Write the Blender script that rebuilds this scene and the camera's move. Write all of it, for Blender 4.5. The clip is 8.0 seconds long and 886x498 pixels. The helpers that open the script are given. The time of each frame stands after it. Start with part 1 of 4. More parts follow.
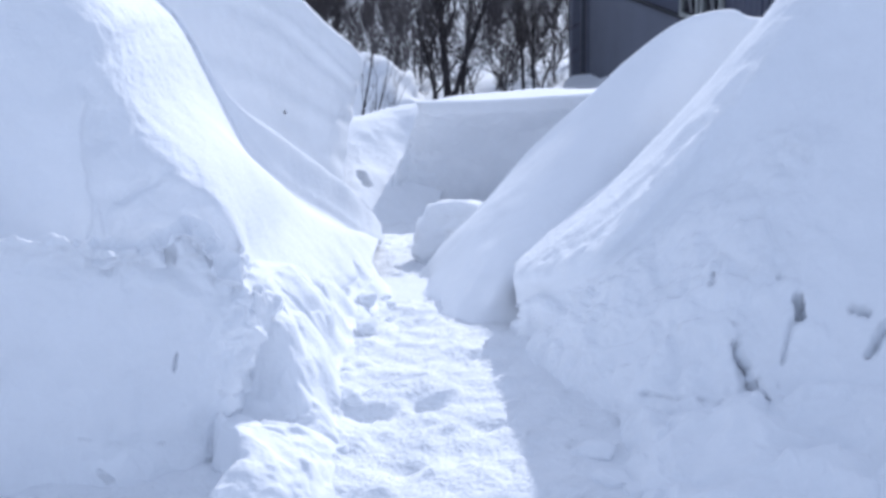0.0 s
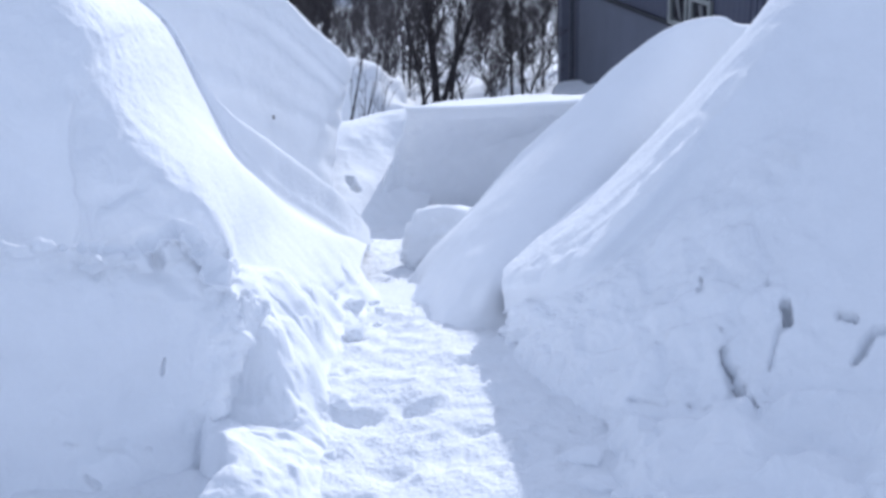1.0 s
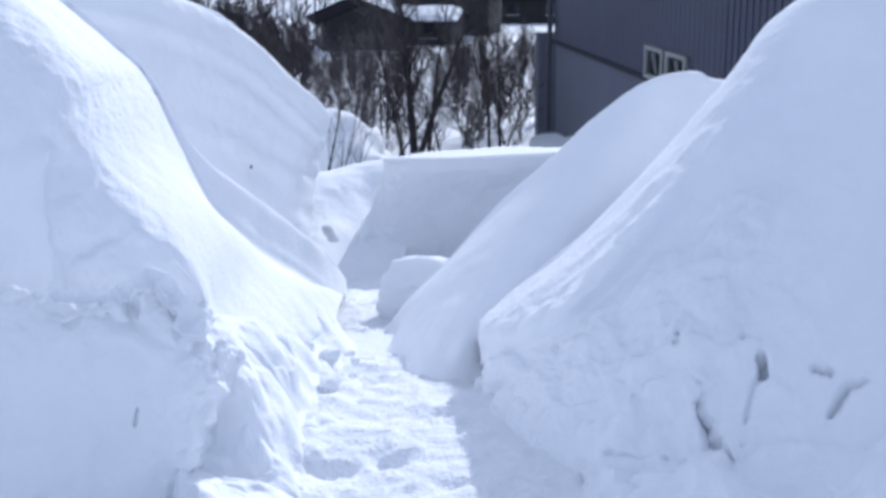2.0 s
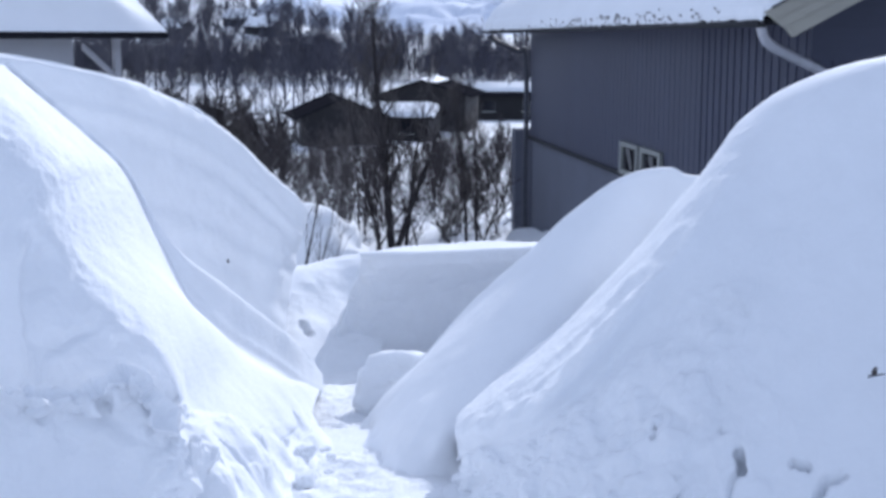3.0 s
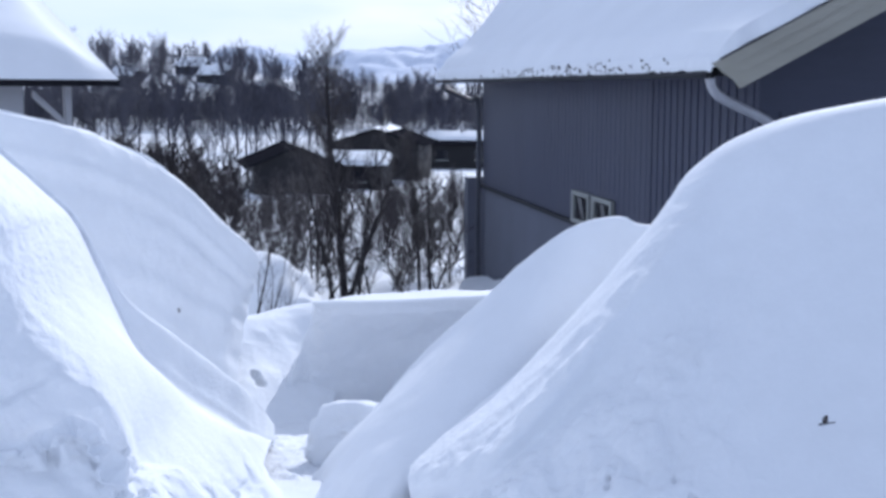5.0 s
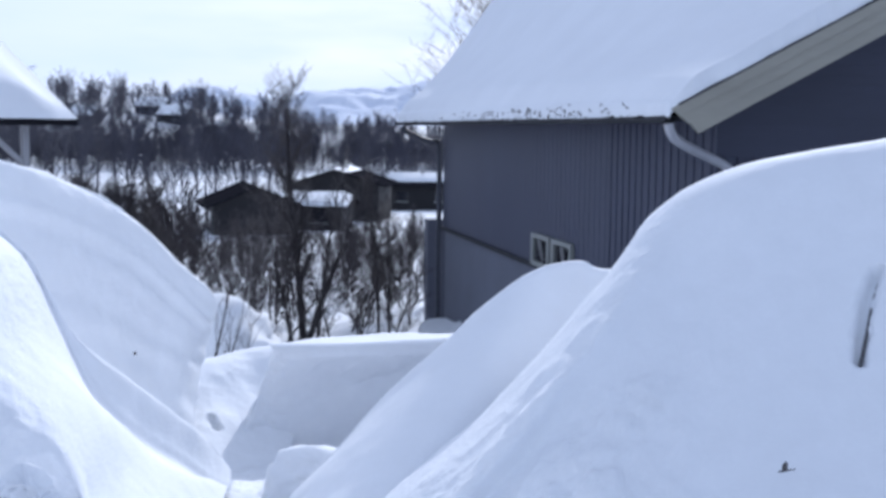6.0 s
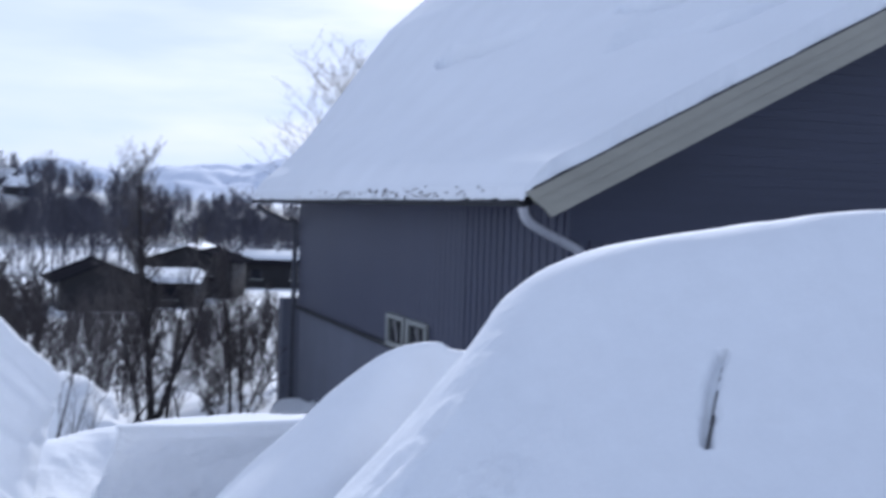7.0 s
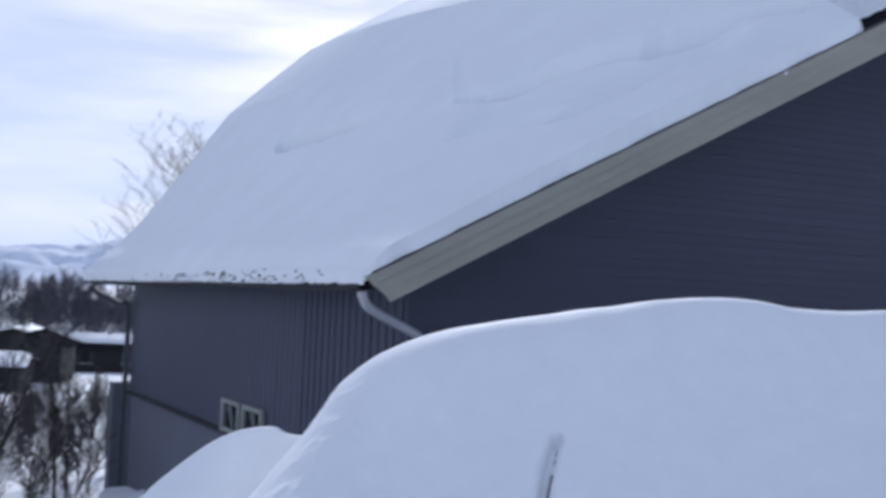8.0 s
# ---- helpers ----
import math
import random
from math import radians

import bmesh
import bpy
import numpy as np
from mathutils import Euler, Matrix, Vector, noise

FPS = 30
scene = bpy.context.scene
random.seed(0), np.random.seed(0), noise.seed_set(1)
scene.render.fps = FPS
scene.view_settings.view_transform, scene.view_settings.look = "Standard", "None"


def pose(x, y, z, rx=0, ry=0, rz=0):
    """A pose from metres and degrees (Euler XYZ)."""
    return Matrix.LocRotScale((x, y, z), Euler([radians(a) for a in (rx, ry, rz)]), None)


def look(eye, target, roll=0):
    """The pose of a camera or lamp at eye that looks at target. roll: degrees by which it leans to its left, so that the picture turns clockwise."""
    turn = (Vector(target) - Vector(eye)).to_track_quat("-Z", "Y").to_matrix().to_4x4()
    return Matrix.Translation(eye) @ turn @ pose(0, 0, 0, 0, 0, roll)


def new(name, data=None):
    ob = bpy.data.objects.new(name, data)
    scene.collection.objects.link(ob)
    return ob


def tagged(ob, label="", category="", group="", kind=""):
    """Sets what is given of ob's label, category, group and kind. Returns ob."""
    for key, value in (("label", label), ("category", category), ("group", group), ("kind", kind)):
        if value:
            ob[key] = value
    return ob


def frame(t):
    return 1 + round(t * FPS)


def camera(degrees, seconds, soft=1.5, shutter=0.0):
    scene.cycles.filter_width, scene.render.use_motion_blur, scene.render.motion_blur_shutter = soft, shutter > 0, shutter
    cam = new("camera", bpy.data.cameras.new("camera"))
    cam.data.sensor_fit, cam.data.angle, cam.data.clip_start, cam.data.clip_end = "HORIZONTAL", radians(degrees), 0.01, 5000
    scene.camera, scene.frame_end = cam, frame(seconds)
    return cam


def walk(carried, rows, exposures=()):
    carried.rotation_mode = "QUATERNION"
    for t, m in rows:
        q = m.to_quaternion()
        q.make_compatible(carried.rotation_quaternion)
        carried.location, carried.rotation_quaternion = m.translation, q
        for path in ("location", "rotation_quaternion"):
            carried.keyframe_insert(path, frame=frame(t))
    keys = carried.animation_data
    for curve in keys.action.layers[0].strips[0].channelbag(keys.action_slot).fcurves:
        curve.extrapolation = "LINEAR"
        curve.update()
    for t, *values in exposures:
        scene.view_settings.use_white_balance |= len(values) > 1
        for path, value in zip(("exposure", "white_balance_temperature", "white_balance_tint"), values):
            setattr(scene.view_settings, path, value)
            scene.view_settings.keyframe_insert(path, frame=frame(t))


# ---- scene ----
import itertools

# The camera stands at the top of a shovelled snow path and turns: down the path, up to the valley, right to the house, leaning ahead a little.
cam = camera(39.24, 8.0, soft=3.4, shutter=0.5)
EYE = Vector((0.0, 0.0, 1.75))
ROWS = [  # seconds; yaw, pitch, roll in degrees; leaning ahead and up in metres
    (0.0, 3.37, -16.54, -1.42, 0, 0), (0.5, 3.24, -16.43, -1.36, 0, 0), (1.0, 2.81, -16.30, -1.10, 0, 0),
    (1.2, 2.60, -16.14, -0.95, 0, 0), (2.3, 1.36, -12.63, -0.38, 0, 0), (2.5, 1.18, -11.65, -0.40, 0, 0),
    (3.0, 0.56, -9.63, -0.12, 0, 0), (3.5, 0.00, -8.56, 0.00, 0, 0), (4.0, -0.59, -8.08, 0.08, 0, 0),
    (5.5, -2.29, -6.71, 0.26, 0.015, 0.008), (6.0, -3.48, -5.50, 0.60, 0.03, 0.014), (6.5, -6.22, -3.82, 1.22, 0.05, 0.022),
    (7.0, -10.07, -1.70, 1.81, 0.045, 0.017), (7.5, -13.72, 0.37, 2.40, 0.04, 0.011), (8.0, -17.31, 2.50, 2.50, 0.04, 0.010),
]


def aimed(yaw, pitch, roll, ahead, up):
    a, b = radians(yaw), radians(pitch)
    eye = EYE + Vector((0, ahead, up))
    return look(eye, eye + Vector((-math.sin(a) * math.cos(b), math.cos(a) * math.cos(b), math.sin(b))), roll)


walk(cam, [(t, aimed(*turn)) for t, *turn in ROWS],
     exposures=[(0.0, 0.05, 5780, 12), (3.5, 0.03, 5750, 12), (6.5, 0.0, 5740, 12), (8.0, -0.23, 5860, 13)])

# ---- light: low spring sun ahead and to the right, thin bright haze over a blue sky ----
SUN_AZIMUTH, SUN_HEIGHT = radians(17), radians(24.3)
sun = new("sun", bpy.data.lights.new("sun", "SUN"))
sun.data.energy, sun.data.angle, sun.data.color = 3.1, radians(1.0), (1.0, 0.97, 0.935)
sun_way = Vector((math.sin(SUN_AZIMUTH) * math.cos(SUN_HEIGHT), math.cos(SUN_AZIMUTH) * math.cos(SUN_HEIGHT), math.sin(SUN_HEIGHT)))
sun.matrix_world = look(sun_way * 50, (0, 0, 0))

world = bpy.data.worlds.new("sky")
scene.world = world
world.use_nodes = True
wn, wl = world.node_tree.nodes, world.node_tree.links
sky = wn.new("ShaderNodeTexSky")
sky.sky_type, sky.sun_disc = "NISHITA", False
sky.sun_elevation, sky.sun_rotation = SUN_HEIGHT, SUN_AZIMUTH
sky.air_density, sky.dust_density = 1.0, 1.5
w_co = wn.new("ShaderNodeTexCoord")
w_map = wn.new("ShaderNodeMapping")
w_map.inputs["Scale"].default_value = (3.0, 3.0, 16.0)
w_noise = wn.new("ShaderNodeTexNoise")
w_noise.inputs["Scale"].default_value, w_noise.inputs["Detail"].default_value = 1.6, 6
w_ramp = wn.new("ShaderNodeValToRGB")
w_ramp.color_ramp.elements[0].position, w_ramp.color_ramp.elements[0].color = 0.36, (0.45, 0.45, 0.45, 1)
w_ramp.color_ramp.elements[1].position, w_ramp.color_ramp.elements[1].color = 0.66, (0.9, 0.9, 0.9, 1)
w_mix = wn.new("ShaderNodeMix")
w_mix.data_type = "RGBA"
w_mix.inputs["B"].default_value = (6.9, 7.65, 9.4, 1)
wl.new(w_co.outputs["Generated"], w_map.inputs["Vector"])
wl.new(w_map.outputs["Vector"], w_noise.inputs["Vector"])
wl.new(w_noise.outputs["Fac"], w_ramp.inputs["Fac"])
wl.new(w_ramp.outputs["Color"], w_mix.inputs["Factor"])
wl.new(sky.outputs["Color"], w_mix.inputs["A"])
w_sep = wn.new("ShaderNodeSeparateXYZ")
w_haze = wn.new("ShaderNodeMapRange")
w_haze.inputs["From Min"].default_value, w_haze.inputs["From Max"].default_value = 0.02, 0.34
w_haze.inputs["To Min"].default_value, w_haze.inputs["To Max"].default_value = 0.75, 0.0
w_mix2 = wn.new("ShaderNodeMix")
w_mix2.data_type = "RGBA"
w_mix2.inputs["B"].default_value = (8.7, 10.0, 12.6, 1)
wl.new(w_co.outputs["Generated"], w_sep.inputs["Vector"])
wl.new(w_sep.outputs["Z"], w_haze.inputs["Value"])
wl.new(w_haze.outputs["Result"], w_mix2.inputs["Factor"])
wl.new(w_mix.outputs["Result"], w_mix2.inputs["A"])
wl.new(w_mix2.outputs["Result"], wn["Background"].inputs["Color"])
wn["Background"].inputs["Strength"].default_value = 0.095


# ---- materials ----
def material(name, color, rough=0.6, metal=0.0, vary=0.12, scale=3.0, fine=40.0, bump=0.3, depth=0.01, tint=None, stretch=(1, 1, 1), piece=0.0, spec=0.5):
    """A node material: base colour broken up at two scales, relief at two scales."""
    m = bpy.data.materials.new(name)
    m.use_nodes = True
    n, l = m.node_tree.nodes, m.node_tree.links
    b = n["Principled BSDF"]
    b.inputs["Roughness"].default_value, b.inputs["Metallic"].default_value = rough, metal
    b.inputs["Specular IOR Level"].default_value = spec
    co = n.new("ShaderNodeTexCoord")
    mp = n.new("ShaderNodeMapping")
    mp.inputs["Scale"].default_value = stretch
    l.new(co.outputs["Object"], mp.inputs["Vector"])
    big, small = n.new("ShaderNodeTexNoise"), n.new("ShaderNodeTexNoise")
    for tex, s, d in ((big, scale, 4), (small, fine, 3)):
        tex.inputs["Scale"].default_value, tex.inputs["Detail"].default_value = s, d
        l.new(mp.outputs["Vector"], tex.inputs["Vector"])
    mixed = n.new("ShaderNodeMix")
    mixed.data_type = "RGBA"
    other = tint or tuple(c * (1 - 2 * vary) for c in color)
    mixed.inputs["A"].default_value, mixed.inputs["B"].default_value = (*color, 1), (*other, 1)
    add = n.new("ShaderNodeMath")
    add.operation = "MULTIPLY_ADD"
    l.new(big.outputs["Fac"], add.inputs[0])
    add.inputs[1].default_value = 1.6
    half = n.new("ShaderNodeMath")
    half.operation = "MULTIPLY_ADD"
    l.new(small.outputs["Fac"], half.inputs[0])
    half.inputs[1].default_value, half.inputs[2].default_value = 0.6, -0.6
    l.new(half.outputs[0], add.inputs[2])
    add.use_clamp = True
    l.new(add.outputs[0], mixed.inputs["Factor"])
    out = mixed.outputs["Result"]
    if piece:
        info = n.new("ShaderNodeObjectInfo")
        hsv = n.new("ShaderNodeHueSaturation")
        mul = n.new("ShaderNodeMath")
        mul.operation = "MULTIPLY_ADD"
        mul.inputs[1].default_value, mul.inputs[2].default_value = piece, 1 - piece / 2
        l.new(info.outputs["Random"], mul.inputs[0])
        l.new(mul.outputs[0], hsv.inputs["Value"])
        l.new(out, hsv.inputs["Color"])
        out = hsv.outputs["Color"]
    l.new(out, b.inputs["Base Color"])
    if bump:
        mul2 = n.new("ShaderNodeMath")
        mul2.operation = "MULTIPLY_ADD"
        l.new(small.outputs["Fac"], mul2.inputs[0])
        mul2.inputs[1].default_value = 0.5
        l.new(big.outputs["Fac"], mul2.inputs[2])
        bp = n.new("ShaderNodeBump")
        bp.inputs["Strength"].default_value, bp.inputs["Distance"].default_value = bump, depth
        l.new(mul2.outputs[0], bp.inputs["Height"])
        l.new(bp.outputs["Normal"], b.inputs["Normal"])
    return m


M_SNOW = material("wind_packed_snow", (0.86, 0.88, 0.91), 0.75, vary=0.02, scale=5, fine=70, bump=0.25, depth=0.012, spec=0.2)
M_CUT = material("shovelled_snow", (0.86, 0.88, 0.91), 0.8, vary=0.025, scale=9, fine=55, bump=0.5, depth=0.015, spec=0.2)
M_PATH = material("trodden_snow", (0.86, 0.88, 0.91), 0.8, vary=0.03, scale=14, fine=60, bump=0.8, depth=0.02, spec=0.2)
M_FAR = material("distant_snow", (0.86, 0.88, 0.91), 0.8, vary=0.06, scale=0.12, fine=2.0, bump=0.3, depth=0.3, spec=0.2)
M_ROOFSNOW = material("roof_snow", (0.86, 0.88, 0.91), 0.75, vary=0.03, scale=1.2, fine=22, bump=0.3, depth=0.03, spec=0.2)
M_DIRT = material("dark_debris", (0.09, 0.08, 0.08), 0.9, vary=0.2, scale=30, fine=120)
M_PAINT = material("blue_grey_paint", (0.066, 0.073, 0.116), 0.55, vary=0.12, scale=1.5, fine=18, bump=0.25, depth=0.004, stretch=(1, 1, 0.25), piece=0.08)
# same hue as M_PAINT, about a fifth darker; grain runs sideways
M_GABLE = material("darker_blue_grey_paint", (0.052, 0.057, 0.093), 0.6, vary=0.12, scale=1.5, fine=18, bump=0.25, depth=0.004, stretch=(0.25, 1, 1), piece=0.1)
M_FOUND = material("painted_concrete", (0.135, 0.145, 0.185), 0.85, vary=0.1, scale=1.2, fine=30, bump=0.4, depth=0.01)
M_TRIM = material("grey_painted_board", (0.36, 0.345, 0.29), 0.6, vary=0.12, scale=2, fine=25, bump=0.2, depth=0.003, stretch=(0.2, 1, 1))
M_CREAM = material("cream_painted_wood", (0.32, 0.33, 0.31), 0.5, vary=0.1, scale=6, fine=60, bump=0.2, depth=0.002)
M_METAL = material("dark_zinc", (0.018, 0.019, 0.026), 0.75, 0.1, vary=0.2, scale=5, fine=50, bump=0.1, depth=0.002)
M_PIPE = material("light_grey_metal", (0.55, 0.55, 0.58), 0.45, 0.1, vary=0.15, scale=6, fine=50, bump=0.1, depth=0.002)
M_CORNERPIPE = material("dull_blue_metal", (0.075, 0.08, 0.105), 0.5, 0.2, vary=0.2, scale=5, fine=50, bump=0.1, depth=0.002)
M_FELT = material("black_roofing_felt", (0.022, 0.022, 0.027), 0.95, vary=0.2, scale=3, fine=60, spec=0.0)
M_BARK = material("grey_birch_bark", (0.045, 0.040, 0.044), 0.9, vary=0.25, scale=4, fine=30, bump=0.5, depth=0.02)
M_STEM = material("weathered_grey_stem", (0.12, 0.115, 0.125), 0.9, vary=0.25, scale=20, fine=80, bump=0.3, depth=0.002)
M_TWIG = material("bare_birch_twigs", (0.055, 0.048, 0.054), 0.9, vary=0.2, scale=2, fine=20, bump=0)
# distance haze put into the birch colour: paler and bluer than M_TWIG
M_WOOD = material("hazed_distant_birch", (0.080, 0.080, 0.108), 0.95, vary=0.25, scale=0.2, fine=2, bump=0)
M_DARKWALL = material("dark_stained_boards", (0.018, 0.017, 0.020), 0.8, vary=0.2, scale=0.6, fine=6, bump=0.2, depth=0.01)
M_WHITEWALL = material("pale_grey_boards", (0.36, 0.37, 0.40), 0.7, vary=0.1, scale=0.8, fine=10, bump=0.2, depth=0.01)
# snow with the skyline's haze mixed in as a pale blue tint
M_PEAK = material("hazed_mountain_snow", (0.84, 0.87, 0.94), 0.9, vary=0.1, scale=0.006, fine=0.03, bump=0, tint=(0.64, 0.70, 0.82), spec=0.1)
# plain grey that stands for the reflection in the basement windows
M_REFLECTION = material("painted_reflection", (0.17, 0.17, 0.17), 0.8, vary=0.15, scale=8, fine=60)
M_GLASS = material("dark_window_glass", (0.02, 0.022, 0.03), 0.08, vary=0.1, scale=2, fine=10, bump=0, spec=0.6)


# ---- mesh tools ----
def grain(p, seed=0):
    """Smooth gradient-like value noise in -1..1 for an (n, 3) array."""
    p = np.asarray(p, float) + seed * 17.31
    i = np.floor(p).astype(np.int64)
    f = p - i
    f = f * f * f * (f * (f * 6 - 15) + 10)
    total = 0
    for dx in (0, 1):
        for dy in (0, 1):
            for dz in (0, 1):
                h = (i[:, 0] + dx) * 73856093 ^ (i[:, 1] + dy) * 19349663 ^ (i[:, 2] + dz) * 83492791 ^ seed * 2654435
                h = (h ^ (h >> 13)) * 1274126177 & 0x7FFFFFFF
                h = ((h ^ (h >> 16)) & 0xFFFF) / 32767.5 - 1
                w = np.where(dx, f[:, 0], 1 - f[:, 0]) * np.where(dy, f[:, 1], 1 - f[:, 1]) * np.where(dz, f[:, 2], 1 - f[:, 2])
                total = total + h * w
    return total


def rough(p, size, octaves=4, seed=0):
    p, total, amp = np.asarray(p, float) / size, 0, 1.0
    for k in range(octaves):
        total = total + amp * grain(p * 2 ** k, seed + k)
        amp *= 0.5
    return total


def chunks(p, size, seed=0, crevice=0.5):
    """Broken-lump relief in about -1..1: every cell has its own height, with cracks between the cells."""
    p = np.asarray(p, float)
    p = p / size + 0.35 * np.stack([rough(p + 7 * k, size * 0.8, 3, seed + k) for k in range(3)], -1)
    cell = np.floor(p).astype(np.int64)
    f1, f2, high = np.full(len(p), 9.0), np.full(len(p), 9.0), np.zeros(len(p))
    for k in itertools.product((-1, 0, 1), repeat=3):
        c = cell + k
        h = c[:, 0] * 73856093 ^ c[:, 1] * 19349663 ^ c[:, 2] * 83492791 ^ (seed + 1) * 2654435
        h = (h ^ (h >> 13)) * 1274126177 & 0x7FFFFFFF
        h = h ^ (h >> 16)
        at = c + np.stack([(h & 0x3FF), (h >> 10) & 0x3FF, (h >> 5) & 0x3FF], -1) / 1023.0
        d = np.sqrt(((p - at) ** 2).sum(1))
        nearer = d < f1
        f2 = np.where(nearer, f1, np.minimum(f2, d))
        high = np.where(nearer, ((h >> 7) & 0xFF) / 127.5 - 1, high)
        f1 = np.where(nearer, d, f1)
    return high * 0.6 * step(0, 0.25, f2 - f1) + 0.5 * (1 - f1) - 0.7 * (1 - step(0, crevice, f2 - f1))


def curve_at(points, u):
    """Catmull-Rom through the points (n, ..., d) at parameters u in 0..1."""
    pts = np.asarray(points, float)
    n = len(pts)
    pts = np.concatenate([2 * pts[:1] - pts[1:2], pts, 2 * pts[-1:] - pts[-2:-1]])
    s = np.clip(np.asarray(u) * (n - 1), 0, n - 1 - 1e-9)
    k = s.astype(int)
    t = (s - k).reshape(-1, *([1] * (pts.ndim - 1)))
    a, b, c, d = pts[k], pts[k + 1], pts[k + 2], pts[k + 3]
    return 0.5 * (2 * b + (c - a) * t + (2 * a - 5 * b + 4 * c - d) * t * t + (3 * b - a - 3 * c + d) * t ** 3)


def step(a, b, x):
    t = np.clip((np.asarray(x, float) - a) / (b - a), 0, 1)
    return t * t * (3 - 2 * t)


def grid_mesh(name, grid, material, smooth=True):
    """A mesh from a (rows, columns, 3) array of points."""
    r, c, _ = grid.shape
    me = bpy.data.meshes.new(name)
    idx = np.arange(r * c).reshape(r, c)
    quads = np.stack([idx[:-1, :-1], idx[:-1, 1:], idx[1:, 1:], idx[1:, :-1]], -1).reshape(-1, 4)
    me.vertices.add(r * c)
    me.vertices.foreach_set("co", grid.reshape(-1).astype(np.float32))
    me.loops.add(quads.size)
    me.loops.foreach_set("vertex_index", quads.reshape(-1).astype(np.int32))
    me.polygons.add(len(quads))
    me.polygons.foreach_set("loop_start", np.arange(0, quads.size, 4, dtype=np.int32))
    me.polygons.foreach_set("use_smooth", np.full(len(quads), smooth))
    me.update(calc_edges=True)
    me.materials.append(material)
    return me


def normals_of(g):
    du, dv = np.gradient(g, axis=1), np.gradient(g, axis=0)
    n = np.cross(du, dv)
    return n / np.maximum(np.linalg.norm(n, axis=-1, keepdims=True), 1e-9)


def sheet(guides, nu, nv, bumps=(), shape=None, broken=()):
    """A surface through guide curves (each with the same number of points), made uneven by bumps:
    (size, height, octaves, seed, weight(u, v)), and by broken lumps: (size, height, seed, weight(u, v)). shape(u, v) gives one more offset along the normal."""
    net = np.array(guides, float)
    cols = curve_at(np.swapaxes(net, 0, 1), np.linspace(0, 1, nu))
    g = curve_at(np.swapaxes(cols, 0, 1), np.linspace(0, 1, nv))
    vv, uu = np.meshgrid(np.linspace(0, 1, nv), np.linspace(0, 1, nu), indexing="ij")
    n = normals_of(g)
    flat = g.reshape(-1, 3)
    off = np.zeros(len(flat))
    for size, height, octaves, seed, weight in bumps:
        w = 1.0 if weight is None else weight(uu, vv).reshape(-1)
        off += rough(flat, size, octaves, seed) * height * w
    for size, height, seed, weight in broken:
        off += chunks(flat, size, seed) * height * weight(uu, vv).reshape(-1)
    if shape is not None:
        off += shape(uu, vv).reshape(-1)
    return g + n * off.reshape(nv, nu, 1)


def part(name, bm, material, parent=None, label="", smooth=False):
    """Links a bmesh as one mesh object, under a thing or a part."""
    me = bpy.data.meshes.new(name)
    bm.normal_update()
    bm.to_mesh(me)
    bm.free()
    me.materials.append(material)
    if smooth:
        me.polygons.foreach_set("use_smooth", np.ones(len(me.polygons), bool))
    ob = new(name, me)
    ob.parent = parent
    return tagged(ob, label)


def thing(name, m, label, category, group="", kind=""):
    ob = new(name)
    ob.empty_display_size = 0.1
    ob.matrix_world = m
    return tagged(ob, label, category, group, kind)


def box(bm, lo, hi, bevel=0.0):
    made = bmesh.ops.create_cube(bm, size=1)["verts"]
    for v in made:
        v.co = Vector([lo[i] + (v.co[i] + 0.5) * (hi[i] - lo[i]) for i in range(3)])
    if bevel:
        edges = {e for v in made for e in v.link_edges}
        bmesh.ops.bevel(bm, geom=list(edges), offset=bevel, segments=1, affect="EDGES")


def boxed(lo, hi, bevel=0.0):
    bm = bmesh.new()
    box(bm, lo, hi, bevel)
    return bm


def prism(outline, depth_way):
    """A bmesh: the outline (3D points in one plane) pushed along depth_way."""
    bm = bmesh.new()
    a = [bm.verts.new(p) for p in outline]
    b = [bm.verts.new(Vector(p) + Vector(depth_way)) for p in outline]
    bm.faces.new(a[::-1])
    bm.faces.new(b)
    for i in range(len(a)):
        j = (i + 1) % len(a)
        bm.faces.new((a[i], a[j], b[j], b[i]))
    bmesh.ops.recalc_face_normals(bm, faces=bm.faces)
    return bm


def tubes(runs, sides=5):
    """Points and faces of tapered tubes; a run is (points, radii)."""
    verts, faces = [], []
    for pts, radii in runs:
        base = len(verts)
        for k, (p, r) in enumerate(zip(pts, radii)):
            way = (pts[min(k + 1, len(pts) - 1)] - pts[max(k - 1, 0)]).normalized()
            side = way.cross(Vector((0.31, 0.95, 0.05))).normalized()
            up = way.cross(side)
            for s in range(sides):
                a = 2 * math.pi * s / sides
                verts.append(p + (side * math.cos(a) + up * math.sin(a)) * r)
        for k in range(len(pts) - 1):
            for s in range(sides):
                s2 = (s + 1) % sides
                faces.append((base + k * sides + s, base + k * sides + s2, base + (k + 1) * sides + s2, base + (k + 1) * sides + s))
    return verts, faces


def tube_object(name, runs, material, parent=None, sides=5, label=""):
    verts, faces = tubes(runs, sides)
    me = bpy.data.meshes.new(name)
    me.from_pydata([tuple(v) for v in verts], [], faces)
    me.polygons.foreach_set("use_smooth", np.ones(len(me.polygons), bool))
    me.materials.append(material)
    ob = new(name, me)
    ob.parent = parent
    return tagged(ob, label)


# ---- ground: one sheet from the path down into the valley, up the far hillside and on to the horizon ----
LEVEL_Y = (-60, 0, 4.6, 7, 10, 14, 26, 60, 100, 160, 230, 320, 450, 800, 1500, 4900)
LEVEL_Z = (1.5, -0.1, -0.06, -0.4, -1.0, -1.3, -2.65, -4.9, -6.15, -7.1, -6.6, -4.6, -2.5, 1, 4, 8)


